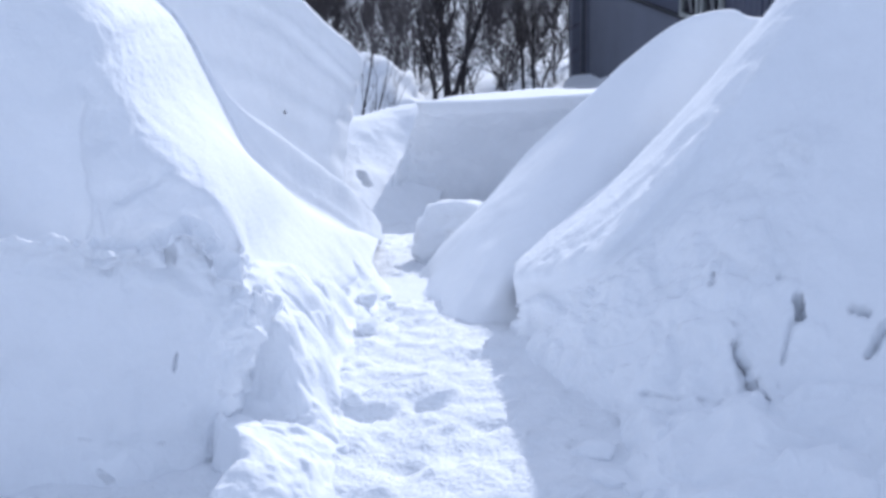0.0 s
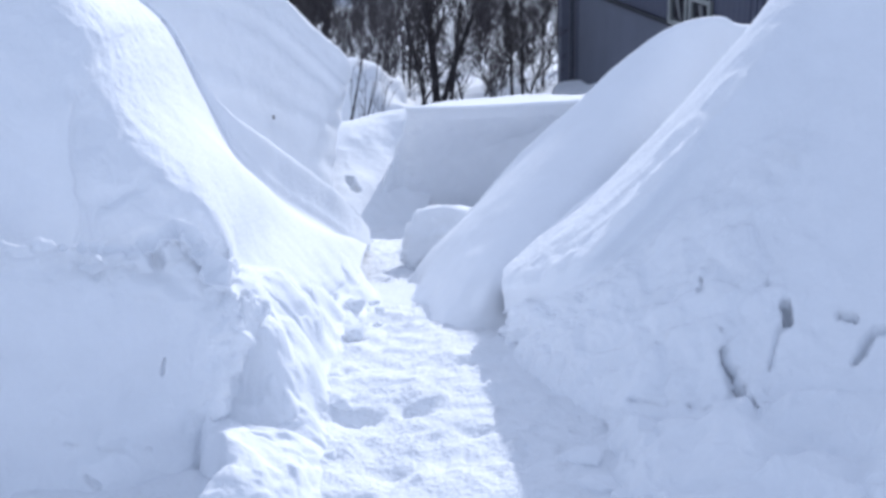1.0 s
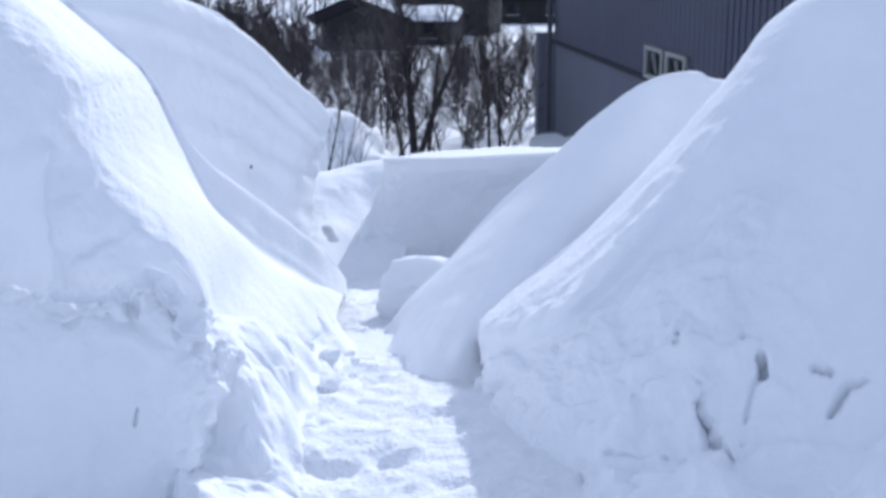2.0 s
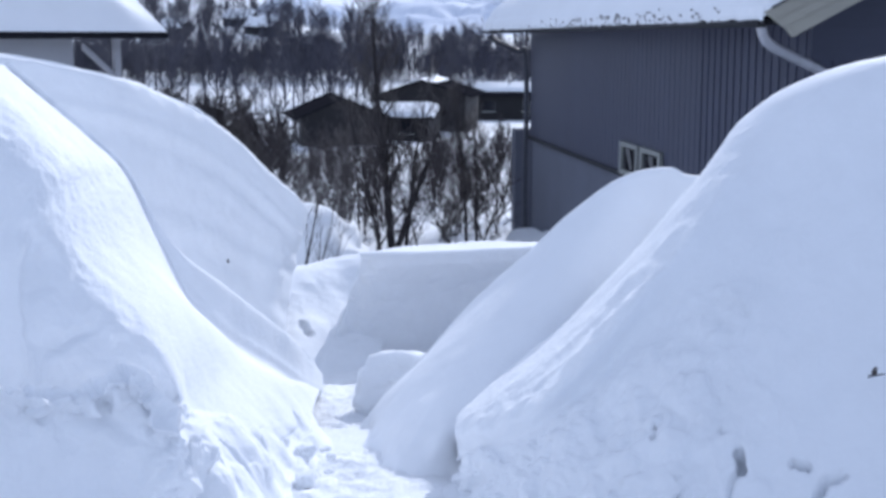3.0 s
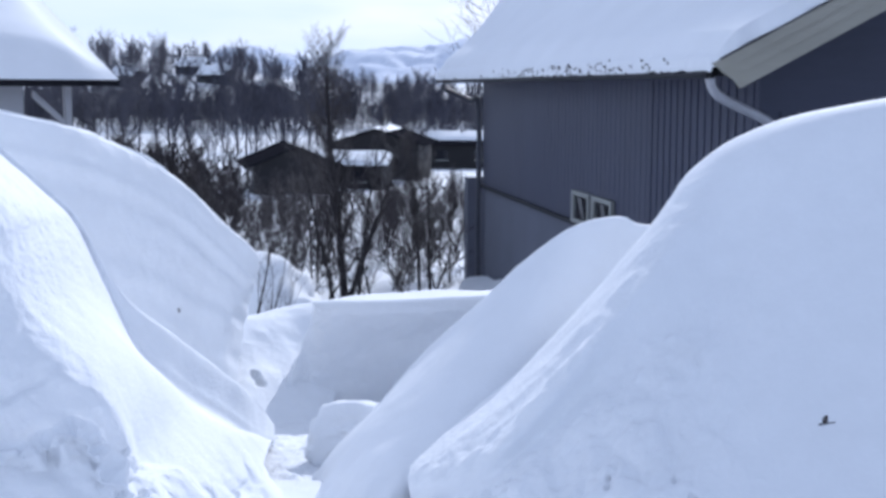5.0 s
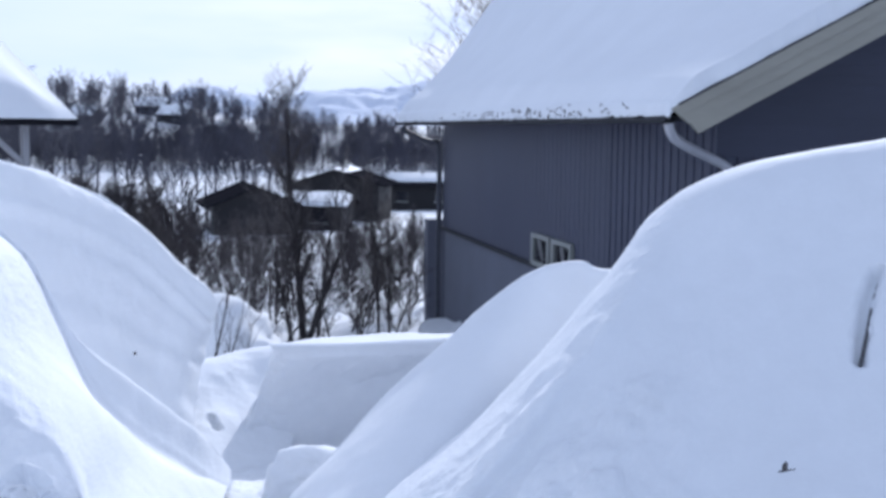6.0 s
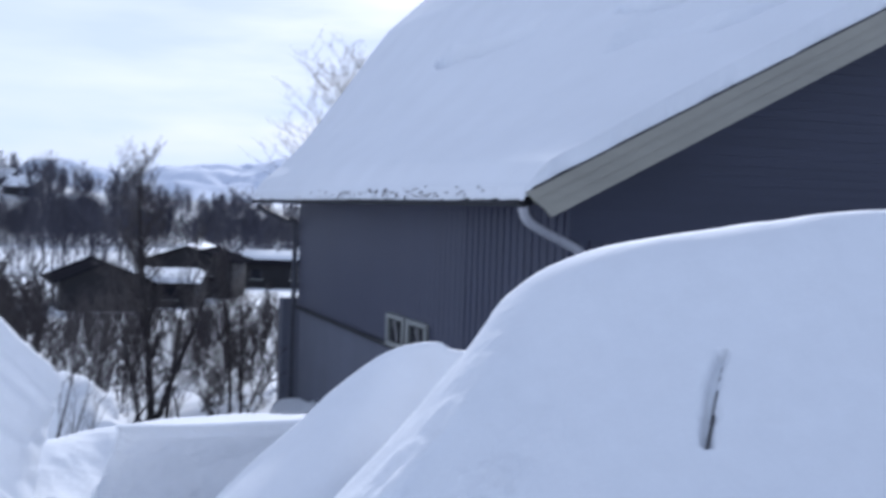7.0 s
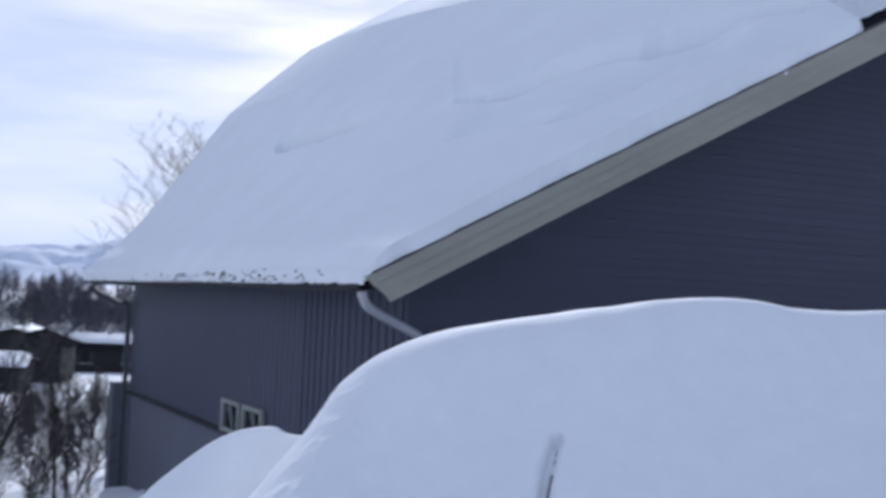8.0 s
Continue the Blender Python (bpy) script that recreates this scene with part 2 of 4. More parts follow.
def ground_level(x, y):
    x, y = np.asarray(x, float), np.asarray(y, float)
    base = np.interp(y, LEVEL_Y, LEVEL_Z)
    side = step(2.8, 4.4, np.abs(x - 0.1)) * (1 - step(7.5, 11.5, y)) * np.where(y < -5, 0, 1)
    roll = 0.15 * rough(np.stack([x, y, 0 * x], -1).reshape(-1, 3), 9.0, 3, 5).reshape(x.shape) * step(10, 30, y)
    hills = 2.5 * rough(np.stack([x, y, 0 * x], -1).reshape(-1, 3), 190.0, 3, 9).reshape(x.shape) * step(180, 500, y)
    hills = hills + 13 * step(0.02, 0.2, -x / np.maximum(y, 1)) * step(262, 450, y)
    return base + side * (1.35 - base) + roll + hills


ys = np.concatenate([np.linspace(-60, -2, 12), np.linspace(-1, 30, 125), 30 * (4900 / 30) ** np.linspace(0.01, 1, 110)])
xs = np.concatenate([-30 * 130 ** np.linspace(1, 0.01, 50), np.linspace(-30, 30, 161), 30 * 130 ** np.linspace(0.01, 1, 50)])
gx, gy = np.meshgrid(xs, ys)
tagged(new("ground", grid_mesh("ground", np.stack([gx, gy, ground_level(gx, gy)], -1), M_FAR)),
       "deep white snow cover sloping down into a wooded valley", "ground", kind="structure")

# ---- snow banks ----
def snow(name, guides, nu, nv, bumps, material, label, category="snow bank", shape=None, kind="", grooves=(), broken=()):
    return tagged(new(name, grid_mesh(name, carved(sheet(guides, nu, nv, bumps, shape, broken), grooves), material)), label, category, kind=kind)


# trodden path floor
def path_floor():
    px, py = np.meshgrid(np.linspace(-2.6, 2.4, 240), np.linspace(0.4, 9.6, 420))
    z = np.interp(py, (0, 4.6, 7, 10), (0, 0, -0.3, -0.9))
    flat = np.stack([px, py, 0 * px], -1).reshape(-1, 3)
    z = z + (0.014 * rough(flat, 0.2, 4, 3) + 0.020 * np.abs(rough(flat, 0.06, 3, 8))).reshape(px.shape)
    for fx, fy, sx, sy, d in ((-0.49, 3.94, 0.07, 0.05, 0.08), (-0.30, 3.97, 0.05, 0.035, 0.06), (-0.1, 3.8, 0.05, 0.04, 0.03), (-0.35, 3.5, 0.09, 0.05, 0.03),
                              (-0.2, 4.4, 0.08, 0.05, 0.03), (-0.45, 4.9, 0.09, 0.06, 0.03)):
        z -= d * np.exp(-(((px - fx) / sx) ** 2 + ((py - fy) / sy) ** 2))
    rim = np.maximum.reduce([1 - step(0.4, 1.4, py), 1 - step(-2.6, -1.9, px), step(1.7, 2.4, px)])
    return np.stack([px, py, z - 0.22 * rim], -1)


tagged(new("path", grid_mesh("path", path_floor(), M_PATH)), "narrow trodden snow path with footprints between shovelled banks", "path", kind="structure")

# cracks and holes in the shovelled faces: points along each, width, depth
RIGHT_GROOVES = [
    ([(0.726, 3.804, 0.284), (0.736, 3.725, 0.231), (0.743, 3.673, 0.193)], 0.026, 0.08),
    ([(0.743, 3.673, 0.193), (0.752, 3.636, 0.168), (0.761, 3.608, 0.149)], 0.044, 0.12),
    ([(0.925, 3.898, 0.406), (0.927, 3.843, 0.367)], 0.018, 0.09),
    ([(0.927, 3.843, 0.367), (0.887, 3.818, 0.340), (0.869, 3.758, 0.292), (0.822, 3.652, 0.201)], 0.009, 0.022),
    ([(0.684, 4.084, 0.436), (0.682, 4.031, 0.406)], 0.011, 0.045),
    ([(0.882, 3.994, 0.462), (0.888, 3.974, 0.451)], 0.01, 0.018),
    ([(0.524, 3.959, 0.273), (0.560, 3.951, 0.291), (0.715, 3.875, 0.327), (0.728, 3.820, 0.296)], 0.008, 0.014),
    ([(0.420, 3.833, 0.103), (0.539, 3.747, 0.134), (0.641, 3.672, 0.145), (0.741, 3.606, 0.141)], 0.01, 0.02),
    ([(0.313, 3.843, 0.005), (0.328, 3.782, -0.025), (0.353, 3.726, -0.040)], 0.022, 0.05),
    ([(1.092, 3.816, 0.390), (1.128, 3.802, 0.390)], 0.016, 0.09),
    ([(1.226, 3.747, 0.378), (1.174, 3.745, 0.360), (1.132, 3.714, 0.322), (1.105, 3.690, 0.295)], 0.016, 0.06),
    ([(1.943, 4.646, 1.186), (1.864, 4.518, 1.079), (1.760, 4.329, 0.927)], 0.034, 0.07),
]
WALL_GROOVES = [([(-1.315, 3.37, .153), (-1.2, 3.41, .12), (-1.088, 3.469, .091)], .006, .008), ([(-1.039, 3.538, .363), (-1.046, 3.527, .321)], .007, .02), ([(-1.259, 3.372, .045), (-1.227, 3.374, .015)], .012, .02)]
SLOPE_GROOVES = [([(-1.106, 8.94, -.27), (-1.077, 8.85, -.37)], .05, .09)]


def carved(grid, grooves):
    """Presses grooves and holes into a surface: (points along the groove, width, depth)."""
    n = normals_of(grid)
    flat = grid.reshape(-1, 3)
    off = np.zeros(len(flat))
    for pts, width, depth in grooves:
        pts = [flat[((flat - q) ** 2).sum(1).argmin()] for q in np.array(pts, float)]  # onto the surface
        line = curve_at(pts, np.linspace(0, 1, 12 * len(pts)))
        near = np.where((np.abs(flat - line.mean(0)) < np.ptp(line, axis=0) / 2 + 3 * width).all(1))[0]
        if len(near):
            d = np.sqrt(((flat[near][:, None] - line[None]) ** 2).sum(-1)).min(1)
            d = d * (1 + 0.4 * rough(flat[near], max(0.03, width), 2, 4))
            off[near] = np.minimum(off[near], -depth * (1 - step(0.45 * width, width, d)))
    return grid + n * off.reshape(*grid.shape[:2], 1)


def between(a, b, f, shift=(0, 0, 0)):
    return [tuple(p + (q - p) * f + o for p, q, o in zip(i, j, shift)) for i, j in zip(a, b)]


RIGHT_CREST = [(0.010, 4.980, 0.200), (0.269, 5.276, 0.360), (0.535, 5.356, 0.568), (1.07, 5.4, 1.15), (1.29, 5.5, 1.42), (1.62, 5.4, 1.61), (2.35, 5.3, 1.768), (3.0, 5.2, 1.83), (3.45, 5.2, 1.80), (4.8, 5.2, 1.83)]
RIGHT_DROP = [(0.03, 5.06, 0.05), (0.32, 5.3, 0.18), (0.62, 5.55, 0.34), (1.2, 5.55, .85), (1.46, 5.65, 1.15), (1.82, 5.7, 1.45), (2.55, 5.8, 1.66), (3.15, 5.8, 1.74), (3.6, 5.8, 1.72), (4.9, 5.8, 1.74)]
RIGHT_LIP = [(0.005, 4.820, 0.187), (0.209, 4.580, 0.360), (0.435, 4.460, 0.568), (0.866, 4.680, 1.021), (1.22, 5.0, 1.31), (1.55, 5.03, 1.53), (2.33, 4.96, 1.712), (2.97, 4.9, 1.78), (3.43, 4.9, 1.755), (4.8, 4.9, 1.78)]
RIGHT_EDGE = [(0.009, 4.800, 0.092), (0.206, 4.500, 0.240), (0.448, 4.400, 0.434), (0.9, 4.52, 0.84), (1.22, 4.7, 1.06), (1.5, 4.66, 1.17), (2.27, 4.52, 1.28), (2.92, 4.45, 1.33), (3.4, 4.45, 1.32), (4.8, 4.45, 1.35)]
RIGHT_MID = [(0.01, 4.75, 0.1), (0.15, 4.42, 0.18), (0.34, 4.14, 0.25), (0.7, 3.92, 0.35), (1.03, 3.88, 0.42), (1.5, 3.83, 0.52), (2.2, 3.73, 0.6), (2.9, 3.68, 0.62), (3.4, 3.68, 0.62), (4.8, 3.68, 0.66)]
RIGHT_FOOT = [(-0.0, 4.8, -0.05), (0.09, 4.3, -0.05), (0.26, 3.85, -0.05), (0.63, 3.42, -0.05), (1.05, 3.28, -0.05), (1.5, 3.17, -0.05), (2.2, 3.07, -0.05), (2.9, 3.02, -0.05), (3.4, 3.02, -0.05), (4.8, 3.02, -0.05)]
RIGHT_BACK = [(0.0, 5.15, -0.2), (0.37, 5.45, -0.2), (0.8, 5.7, -0.2), (1.35, 5.9, .1), (1.75, 6.2, .7), (2.15, 6.6, 1.2), (2.85, 7.0, 1.5), (3.4, 7.2, 1.55), (3.9, 7.2, 1.55), (5.2, 7.2, 1.55)]
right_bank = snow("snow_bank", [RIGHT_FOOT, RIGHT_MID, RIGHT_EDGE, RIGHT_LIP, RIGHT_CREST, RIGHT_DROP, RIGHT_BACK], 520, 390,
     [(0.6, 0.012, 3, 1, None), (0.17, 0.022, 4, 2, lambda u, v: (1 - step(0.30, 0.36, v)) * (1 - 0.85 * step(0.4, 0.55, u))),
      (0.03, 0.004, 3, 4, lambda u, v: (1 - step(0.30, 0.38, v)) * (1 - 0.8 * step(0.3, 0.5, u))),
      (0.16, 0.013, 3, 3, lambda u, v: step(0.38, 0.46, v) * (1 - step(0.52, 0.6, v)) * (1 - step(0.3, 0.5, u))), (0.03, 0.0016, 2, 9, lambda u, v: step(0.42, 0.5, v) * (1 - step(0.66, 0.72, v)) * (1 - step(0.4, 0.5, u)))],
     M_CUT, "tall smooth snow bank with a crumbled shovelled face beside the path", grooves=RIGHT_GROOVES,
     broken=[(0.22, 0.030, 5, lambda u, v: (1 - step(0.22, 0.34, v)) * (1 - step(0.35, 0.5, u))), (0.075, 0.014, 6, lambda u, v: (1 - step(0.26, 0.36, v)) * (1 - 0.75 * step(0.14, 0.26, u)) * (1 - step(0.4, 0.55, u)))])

TONGUE_CREST = [(-0.173, 6.15, 0.14), (0.09, 6.15, 0.439), (0.405, 6.2, 0.712), (0.633, 6.25, 0.91), (0.857, 6.3, 1.053), (1.073, 6.35, 1.098), (1.315, 6.4, 1.049), (2.2, 6.6, 1.154)]
TONGUE_DROP = [(-0.163, 6.25, -0.015), (0.14, 6.3, 0.289), (0.485, 6.35, 0.547), (0.723, 6.4, 0.735), (0.957, 6.45, 0.873), (1.183, 6.5, 0.908), (1.415, 6.6, 0.899), (2.3, 6.9, 1.004)]
TONGUE_HIGH = [(-0.213, 6.11, 0.098), (0.018, 6.014, 0.37), (0.295, 5.992, 0.605), (0.524, 6.026, 0.772), (0.744, 6.092, 0.892), (0.965, 6.182, 0.926), (1.249, 6.288, 0.885), (2.136, 6.536, 1.037)]
TONGUE_MID = [(-0.38, 6.05, -0.04), (-0.21, 5.7, 0.16), (0.028, 5.485, 0.311), (0.257, 5.48, 0.401), (0.468, 5.585, 0.465), (0.703, 5.772, 0.474), (1.087, 6.015, 0.452), (1.98, 6.38, 0.719)]
TONGUE_FOOT = [(-0.5, 6.0, -0.25), (-0.42, 5.35, -0.12), (-0.31, 4.92, -0.08), (-.05, 4.85, -.08), (.15, 5.0, -.08), (.4, 5.3, -.1), (.9, 5.7, -.1), (1.8, 6.2, .3)]
TONGUE_BACK = [(-0.1, 6.1, -0.6), (0.25, 6.6, -0.5), (0.65, 7.1, -0.5), (0.95, 7.4, -0.4), (1.3, 7.6, -0.3), (1.6, 7.6, -0.1), (2, 7.6, 0.1), (3, 7.6, 0.4)]
snow("snow_bank", [TONGUE_FOOT, TONGUE_MID, TONGUE_HIGH, TONGUE_CREST, TONGUE_DROP, TONGUE_BACK], 180, 150, [(0.8, 0.006, 2, 11, None), (0.1, 0.002, 3, 12, None), (0.22, 0.03, 3, 13, lambda u, v: (1 - step(0.05, 0.22, v)) * (1 - step(0.5, 0.8, u)))],
     M_SNOW, "smooth rounded tongue of drifted snow behind the path's bend")

BLOCK_TOP = [(-0.45, 10.6, -0.1), (-0.58, 9.5, 0.13), (-0.63, 9.08, 0.19), (-0.1, 9.12, 0.2), (0.54, 9.3, 0.19), (1.8, 9.6, 0.2)]
BLOCK_EDGE = [(-0.5, 10.6, -0.2), (-0.65, 9.42, 0.05), (-0.66, 8.98, 0.12), (-0.1, 9, 0.13), (0.54, 9.2, 0.12), (1.8, 9.5, 0.13)]
BLOCK_MID = [(-0.72, 10.5, -0.5), (-0.82, 9.25, -0.22), (-0.7, 9.14, -0.22), (-0.12, 9.26, -0.2), (0.54, 9.46, -0.2), (1.8, 9.7, -0.2)]
BLOCK_FOOT = [(-0.95, 10.3, -1.2), (-1.02, 8.85, -0.75), (-0.74, 9.25, -0.75), (-0.2, 9.55, -0.85), (0.5, 9.8, -0.9), (1.8, 10.0, -0.9)]
BLOCK_BACK = [(-0.2, 11.2, -0.51), (-0.1, 10.6, -0.23), (-0.1, 10.4, -0.12), (0.2, 10.5, -0.11), (0.8, 10.6, -0.13), (2, 10.8, -0.13)]
BLOCK_END = [(.0, 12.5, -1.8), (.0, 12.3, -1.8), (.1, 12.2, -1.8), (.4, 12.2, -1.8), (1.0, 12.2, -1.8), (2.2, 12.4, -1.8)]
snow("snow_block", [BLOCK_FOOT, BLOCK_MID, BLOCK_EDGE, BLOCK_TOP, BLOCK_BACK, BLOCK_END], 180, 170,
     [(0.5, 0.010, 3, 21, None), (0.16, 0.010, 4, 22, lambda u, v: 1 - step(0.3, 0.4, v)), (0.12, 0.012, 3, 23, lambda u, v: (1 - step(0.42, 0.52, u)) * (1 - step(0.35, 0.5, v)))], M_CUT, "flat-topped snow wall with a steep shaded face",
     broken=[(0.16, 0.022, 24, lambda u, v: (1 - step(0.36, 0.5, u)) * (1 - step(0.4, 0.55, v)))])

STRIPE_CREST = [(-3.6, 6, 1.78), (-2.6, 6.6, 1.7), (-2.07, 7, 1.58), (-1.79, 7.4, 1.45), (-1.54, 7.8, 1.26), (-1.31, 8.1, 0.98), (-1.04, 8.4, 0.63), (-1.1, 8.75, 0.5)]
STRIPE_EDGE = [(-3.5, 5.88, 1.64), (-2.52, 6.48, 1.56), (-2, 6.9, 1.45), (-1.74, 7.3, 1.31), (-1.5, 7.7, 1.12), (-1.29, 8, 0.86), (-1.05, 8.32, 0.53), (-1.08, 8.7, 0.42)]
STRIPE_MID = [(-3.3, 5.7, 0.9), (-2.4, 6.3, 0.8), (-1.92, 6.7, 0.7), (-1.7, 7.1, 0.6), (-1.48, 7.45, 0.45), (-1.32, 7.75, 0.3), (-1.16, 8, 0.18), (-1.14, 8.4, 0.05)]
STRIPE_FOOT = [(-3.2, 5.5, 0.2), (-2.3, 6, 0), (-1.85, 6.45, -0.15), (-1.62, 6.85, -0.3), (-1.42, 7.2, -0.4), (-1.3, 7.5, -0.5), (-1.2, 7.75, -0.55), (-1.17, 8.2, -0.7)]
STRIPE_DROP = between(STRIPE_CREST, [(-4.2, 8.5, 1.6), (-3.2, 8.8, 1.5), (-2.8, 9.0, 1.3), (-2.5, 9.2, 1.1), (-2.2, 9.4, .8), (-1.9, 9.5, .4), (-1.7, 9.6, .0), (-1.6, 10, -.8)], 0.12, (0, 0, -.05))
STRIPE_BACK = [(-4.2, 8.5, 1.5), (-3.2, 8.8, 1.3), (-2.8, 9.0, 1.1), (-2.5, 9.2, .9), (-2.2, 9.4, .5), (-1.9, 9.5, .1), (-1.7, 9.6, -.3), (-1.6, 10, -1.0)]


def strata(u, v):
    """Thin layers that the snowfalls left in the cut face."""
    wave = np.sin(84 * v + 4 * u + 1.2 * np.sin(7 * u)) + 0.6 * np.sin(139 * v + 3 * u)
    return 0.0048 * wave * step(0.05, 0.15, v) * (1 - step(0.36, 0.42, v))


snow("snow_bank", [STRIPE_FOOT, STRIPE_MID, STRIPE_EDGE, STRIPE_CREST, STRIPE_DROP, STRIPE_BACK], 240, 230,
     [(0.7, 0.012, 2, 31, None), (0.1, 0.003, 3, 32, None), (0.2, 0.012, 2, 33, lambda u, v: step(0.42, 0.5, v) * (1 - step(0.66, 0.75, v)))], M_CUT, "high snow bank with layered cut face", shape=strata)

LEFT_RIDGE = [(-1.9, 5.3, 1.65), (-1.53, 5.4, 1.28), (-1.43, 5.4, 1.17), (-1.35, 5.4, 1.02), (-1.28, 5.45, 0.87), (-1.2, 5.55, 0.74), (-1.09, 5.8, 0.58), (-0.95, 6.15, 0.35), (-0.82, 6.5, 0.11), (-0.76, 6.9, -0.15)]
LEFT_LOW = [(-1.81, 4.5, 1.62), (-1.46, 4.45, 1.33), (-1.41, 4.42, 1.15), (-1.35, 4.38, 0.94), (-1.22, 4.34, 0.8), (-1.09, 4.36, 0.68), (-1.01, 4.38, 0.54), (-0.97, 4.4, 0.36), (-0.8, 4.8, 0.21), (-0.67, 5.6, 0)]
LEFT_BELLY = between(LEFT_LOW, LEFT_RIDGE, 0.5, (.01, -.02, .02))
LEFT_CUT = [(-1.92, 4.2, 1.37), (-1.51, 4.2, 1.17), (-1.45, 4.22, 0.96), (-1.37, 4.22, 0.75), (-1.2, 4.24, 0.63), (-1.07, 4.28, 0.52), (-0.98, 4.33, 0.4), (-0.94, 4.36, 0.24), (-0.77, 4.75, 0.1), (-0.65, 5.55, -0.08)]
LEFT_FOOT = [(-2.09, 3.85, 0.5), (-1.51, 3.9, 0.48), (-1.43, 3.95, 0.47), (-1.37, 4, 0.45), (-1.2, 4.08, 0.44), (-1.05, 4.16, 0.33), (-0.95, 4.25, 0.1), (-0.88, 4.32, -0.08), (-0.7, 4.7, -0.1), (-0.62, 5.5, -0.2)]
LEFT_BACK = [(-3.4, 5.4, 1.4), (-2.3, 5.8, .7), (-2.0, 5.9, .4), (-1.85, 6.0, .2), (-1.75, 6.2, .0), (-1.6, 6.4, -.2), (-1.45, 6.7, -.4), (-1.25, 7.0, -.5), (-1.0, 7.2, -.6), (-.85, 7.3, -.7)]
LEFT_DROP = between(LEFT_RIDGE, LEFT_BACK, 0.2, (0, 0, -.05))


def scarp(dy, dz):
    """The ridge line lowered where a scarp runs under it."""
    return [(x + 0.01 * deep, y - 0.01 - dy * deep, z - 0.008 - dz * deep) for (x, y, z), deep in zip(LEFT_RIDGE, (0, 0, 0, .1, .35, .7, 1, 1, .9, .4))]


LEFT_SCARP, LEFT_KNEE = scarp(0.05, 0.15), scarp(0.17, 0.20)

snow("snow_bank", [LEFT_FOOT, LEFT_CUT, LEFT_LOW, LEFT_BELLY, LEFT_KNEE, LEFT_SCARP, LEFT_RIDGE, LEFT_DROP, LEFT_BACK], 360, 330,
     [(0.5, 0.010, 3, 41, None), (0.03, 0.0025, 3, 42, lambda u, v: (1 - 0.9 * step(0.25, 0.5, u)) * step(0.2, 0.3, v)), (0.12, 0.012, 3, 43, lambda u, v: 1 - step(0.2, 0.32, v))],
     M_CUT, "sunlit sloping snow bank falling towards the path",
     broken=[(0.3, 0.024, 44, lambda u, v: (1 - step(0.14, 0.26, v)) * step(0.1, 0.2, u)), (0.08, 0.014, 45, lambda u, v: (1 - step(0.16, 0.27, v)) * step(0.45, 0.6, u))])

# rough shovelled wall at the foot of the sunlit slope
WALL_TOP = [(-2.88, 3.06, 0.895), (-1.71, 3.375, 0.769), (-1.251, 3.51, 0.724), (-1.134, 3.6, 0.688), (-0.981, 3.645, 0.742), (-0.918, 3.645, 0.661), (-0.837, 3.69, 0.517), (-0.837, 3.96, 0.4)]
WALL_EDGE = [(-2.88, 3.024, 0.841), (-1.71, 3.339, 0.715), (-1.251, 3.474, 0.67), (-1.134, 3.555, 0.634), (-0.981, 3.6, 0.688), (-0.9, 3.609, 0.598), (-0.819, 3.654, 0.463), (-0.81, 3.96, 0.355)]
WALL_MID = [(-2.88, 2.974, 0.378), (-1.71, 3.289, 0.322), (-1.251, 3.424, 0.302), (-1.134, 3.505, 0.285), (-1.011, 3.55, 0.31), (-0.93, 3.559, 0.269), (-0.879, 3.604, 0.208), (-0.87, 3.91, 0.16)]
WALL_FOOT = [(-2.89, 2.894, -0.08), (-1.72, 3.209, -0.08), (-1.261, 3.344, -0.08), (-1.144, 3.425, -0.08), (-1.051, 3.47, -0.08), (-0.97, 3.479, -0.08), (-0.939, 3.524, -0.08), (-0.93, 3.83, -0.08)]
WALL_BACK = [(-3.2, 4, 0.38), (-1.9, 4.3, 0.28), (-1.45, 4.4, 0.23), (-1.3, 4.4, 0.2), (-1.12, 4.3, 0.2), (-1.02, 4.2, 0.08), (-0.95, 4.2, -0.07), (-0.93, 4.5, -0.17)]
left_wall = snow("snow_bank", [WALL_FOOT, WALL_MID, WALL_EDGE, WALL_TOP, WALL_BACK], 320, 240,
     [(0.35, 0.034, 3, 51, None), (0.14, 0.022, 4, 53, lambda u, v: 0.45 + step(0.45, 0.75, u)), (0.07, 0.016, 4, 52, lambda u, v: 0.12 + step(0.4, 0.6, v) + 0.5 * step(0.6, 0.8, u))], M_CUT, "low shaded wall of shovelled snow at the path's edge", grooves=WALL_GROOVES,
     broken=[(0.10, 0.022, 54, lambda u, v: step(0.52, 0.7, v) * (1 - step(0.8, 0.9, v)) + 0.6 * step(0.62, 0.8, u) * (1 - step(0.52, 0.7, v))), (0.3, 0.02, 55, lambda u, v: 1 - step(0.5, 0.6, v))])

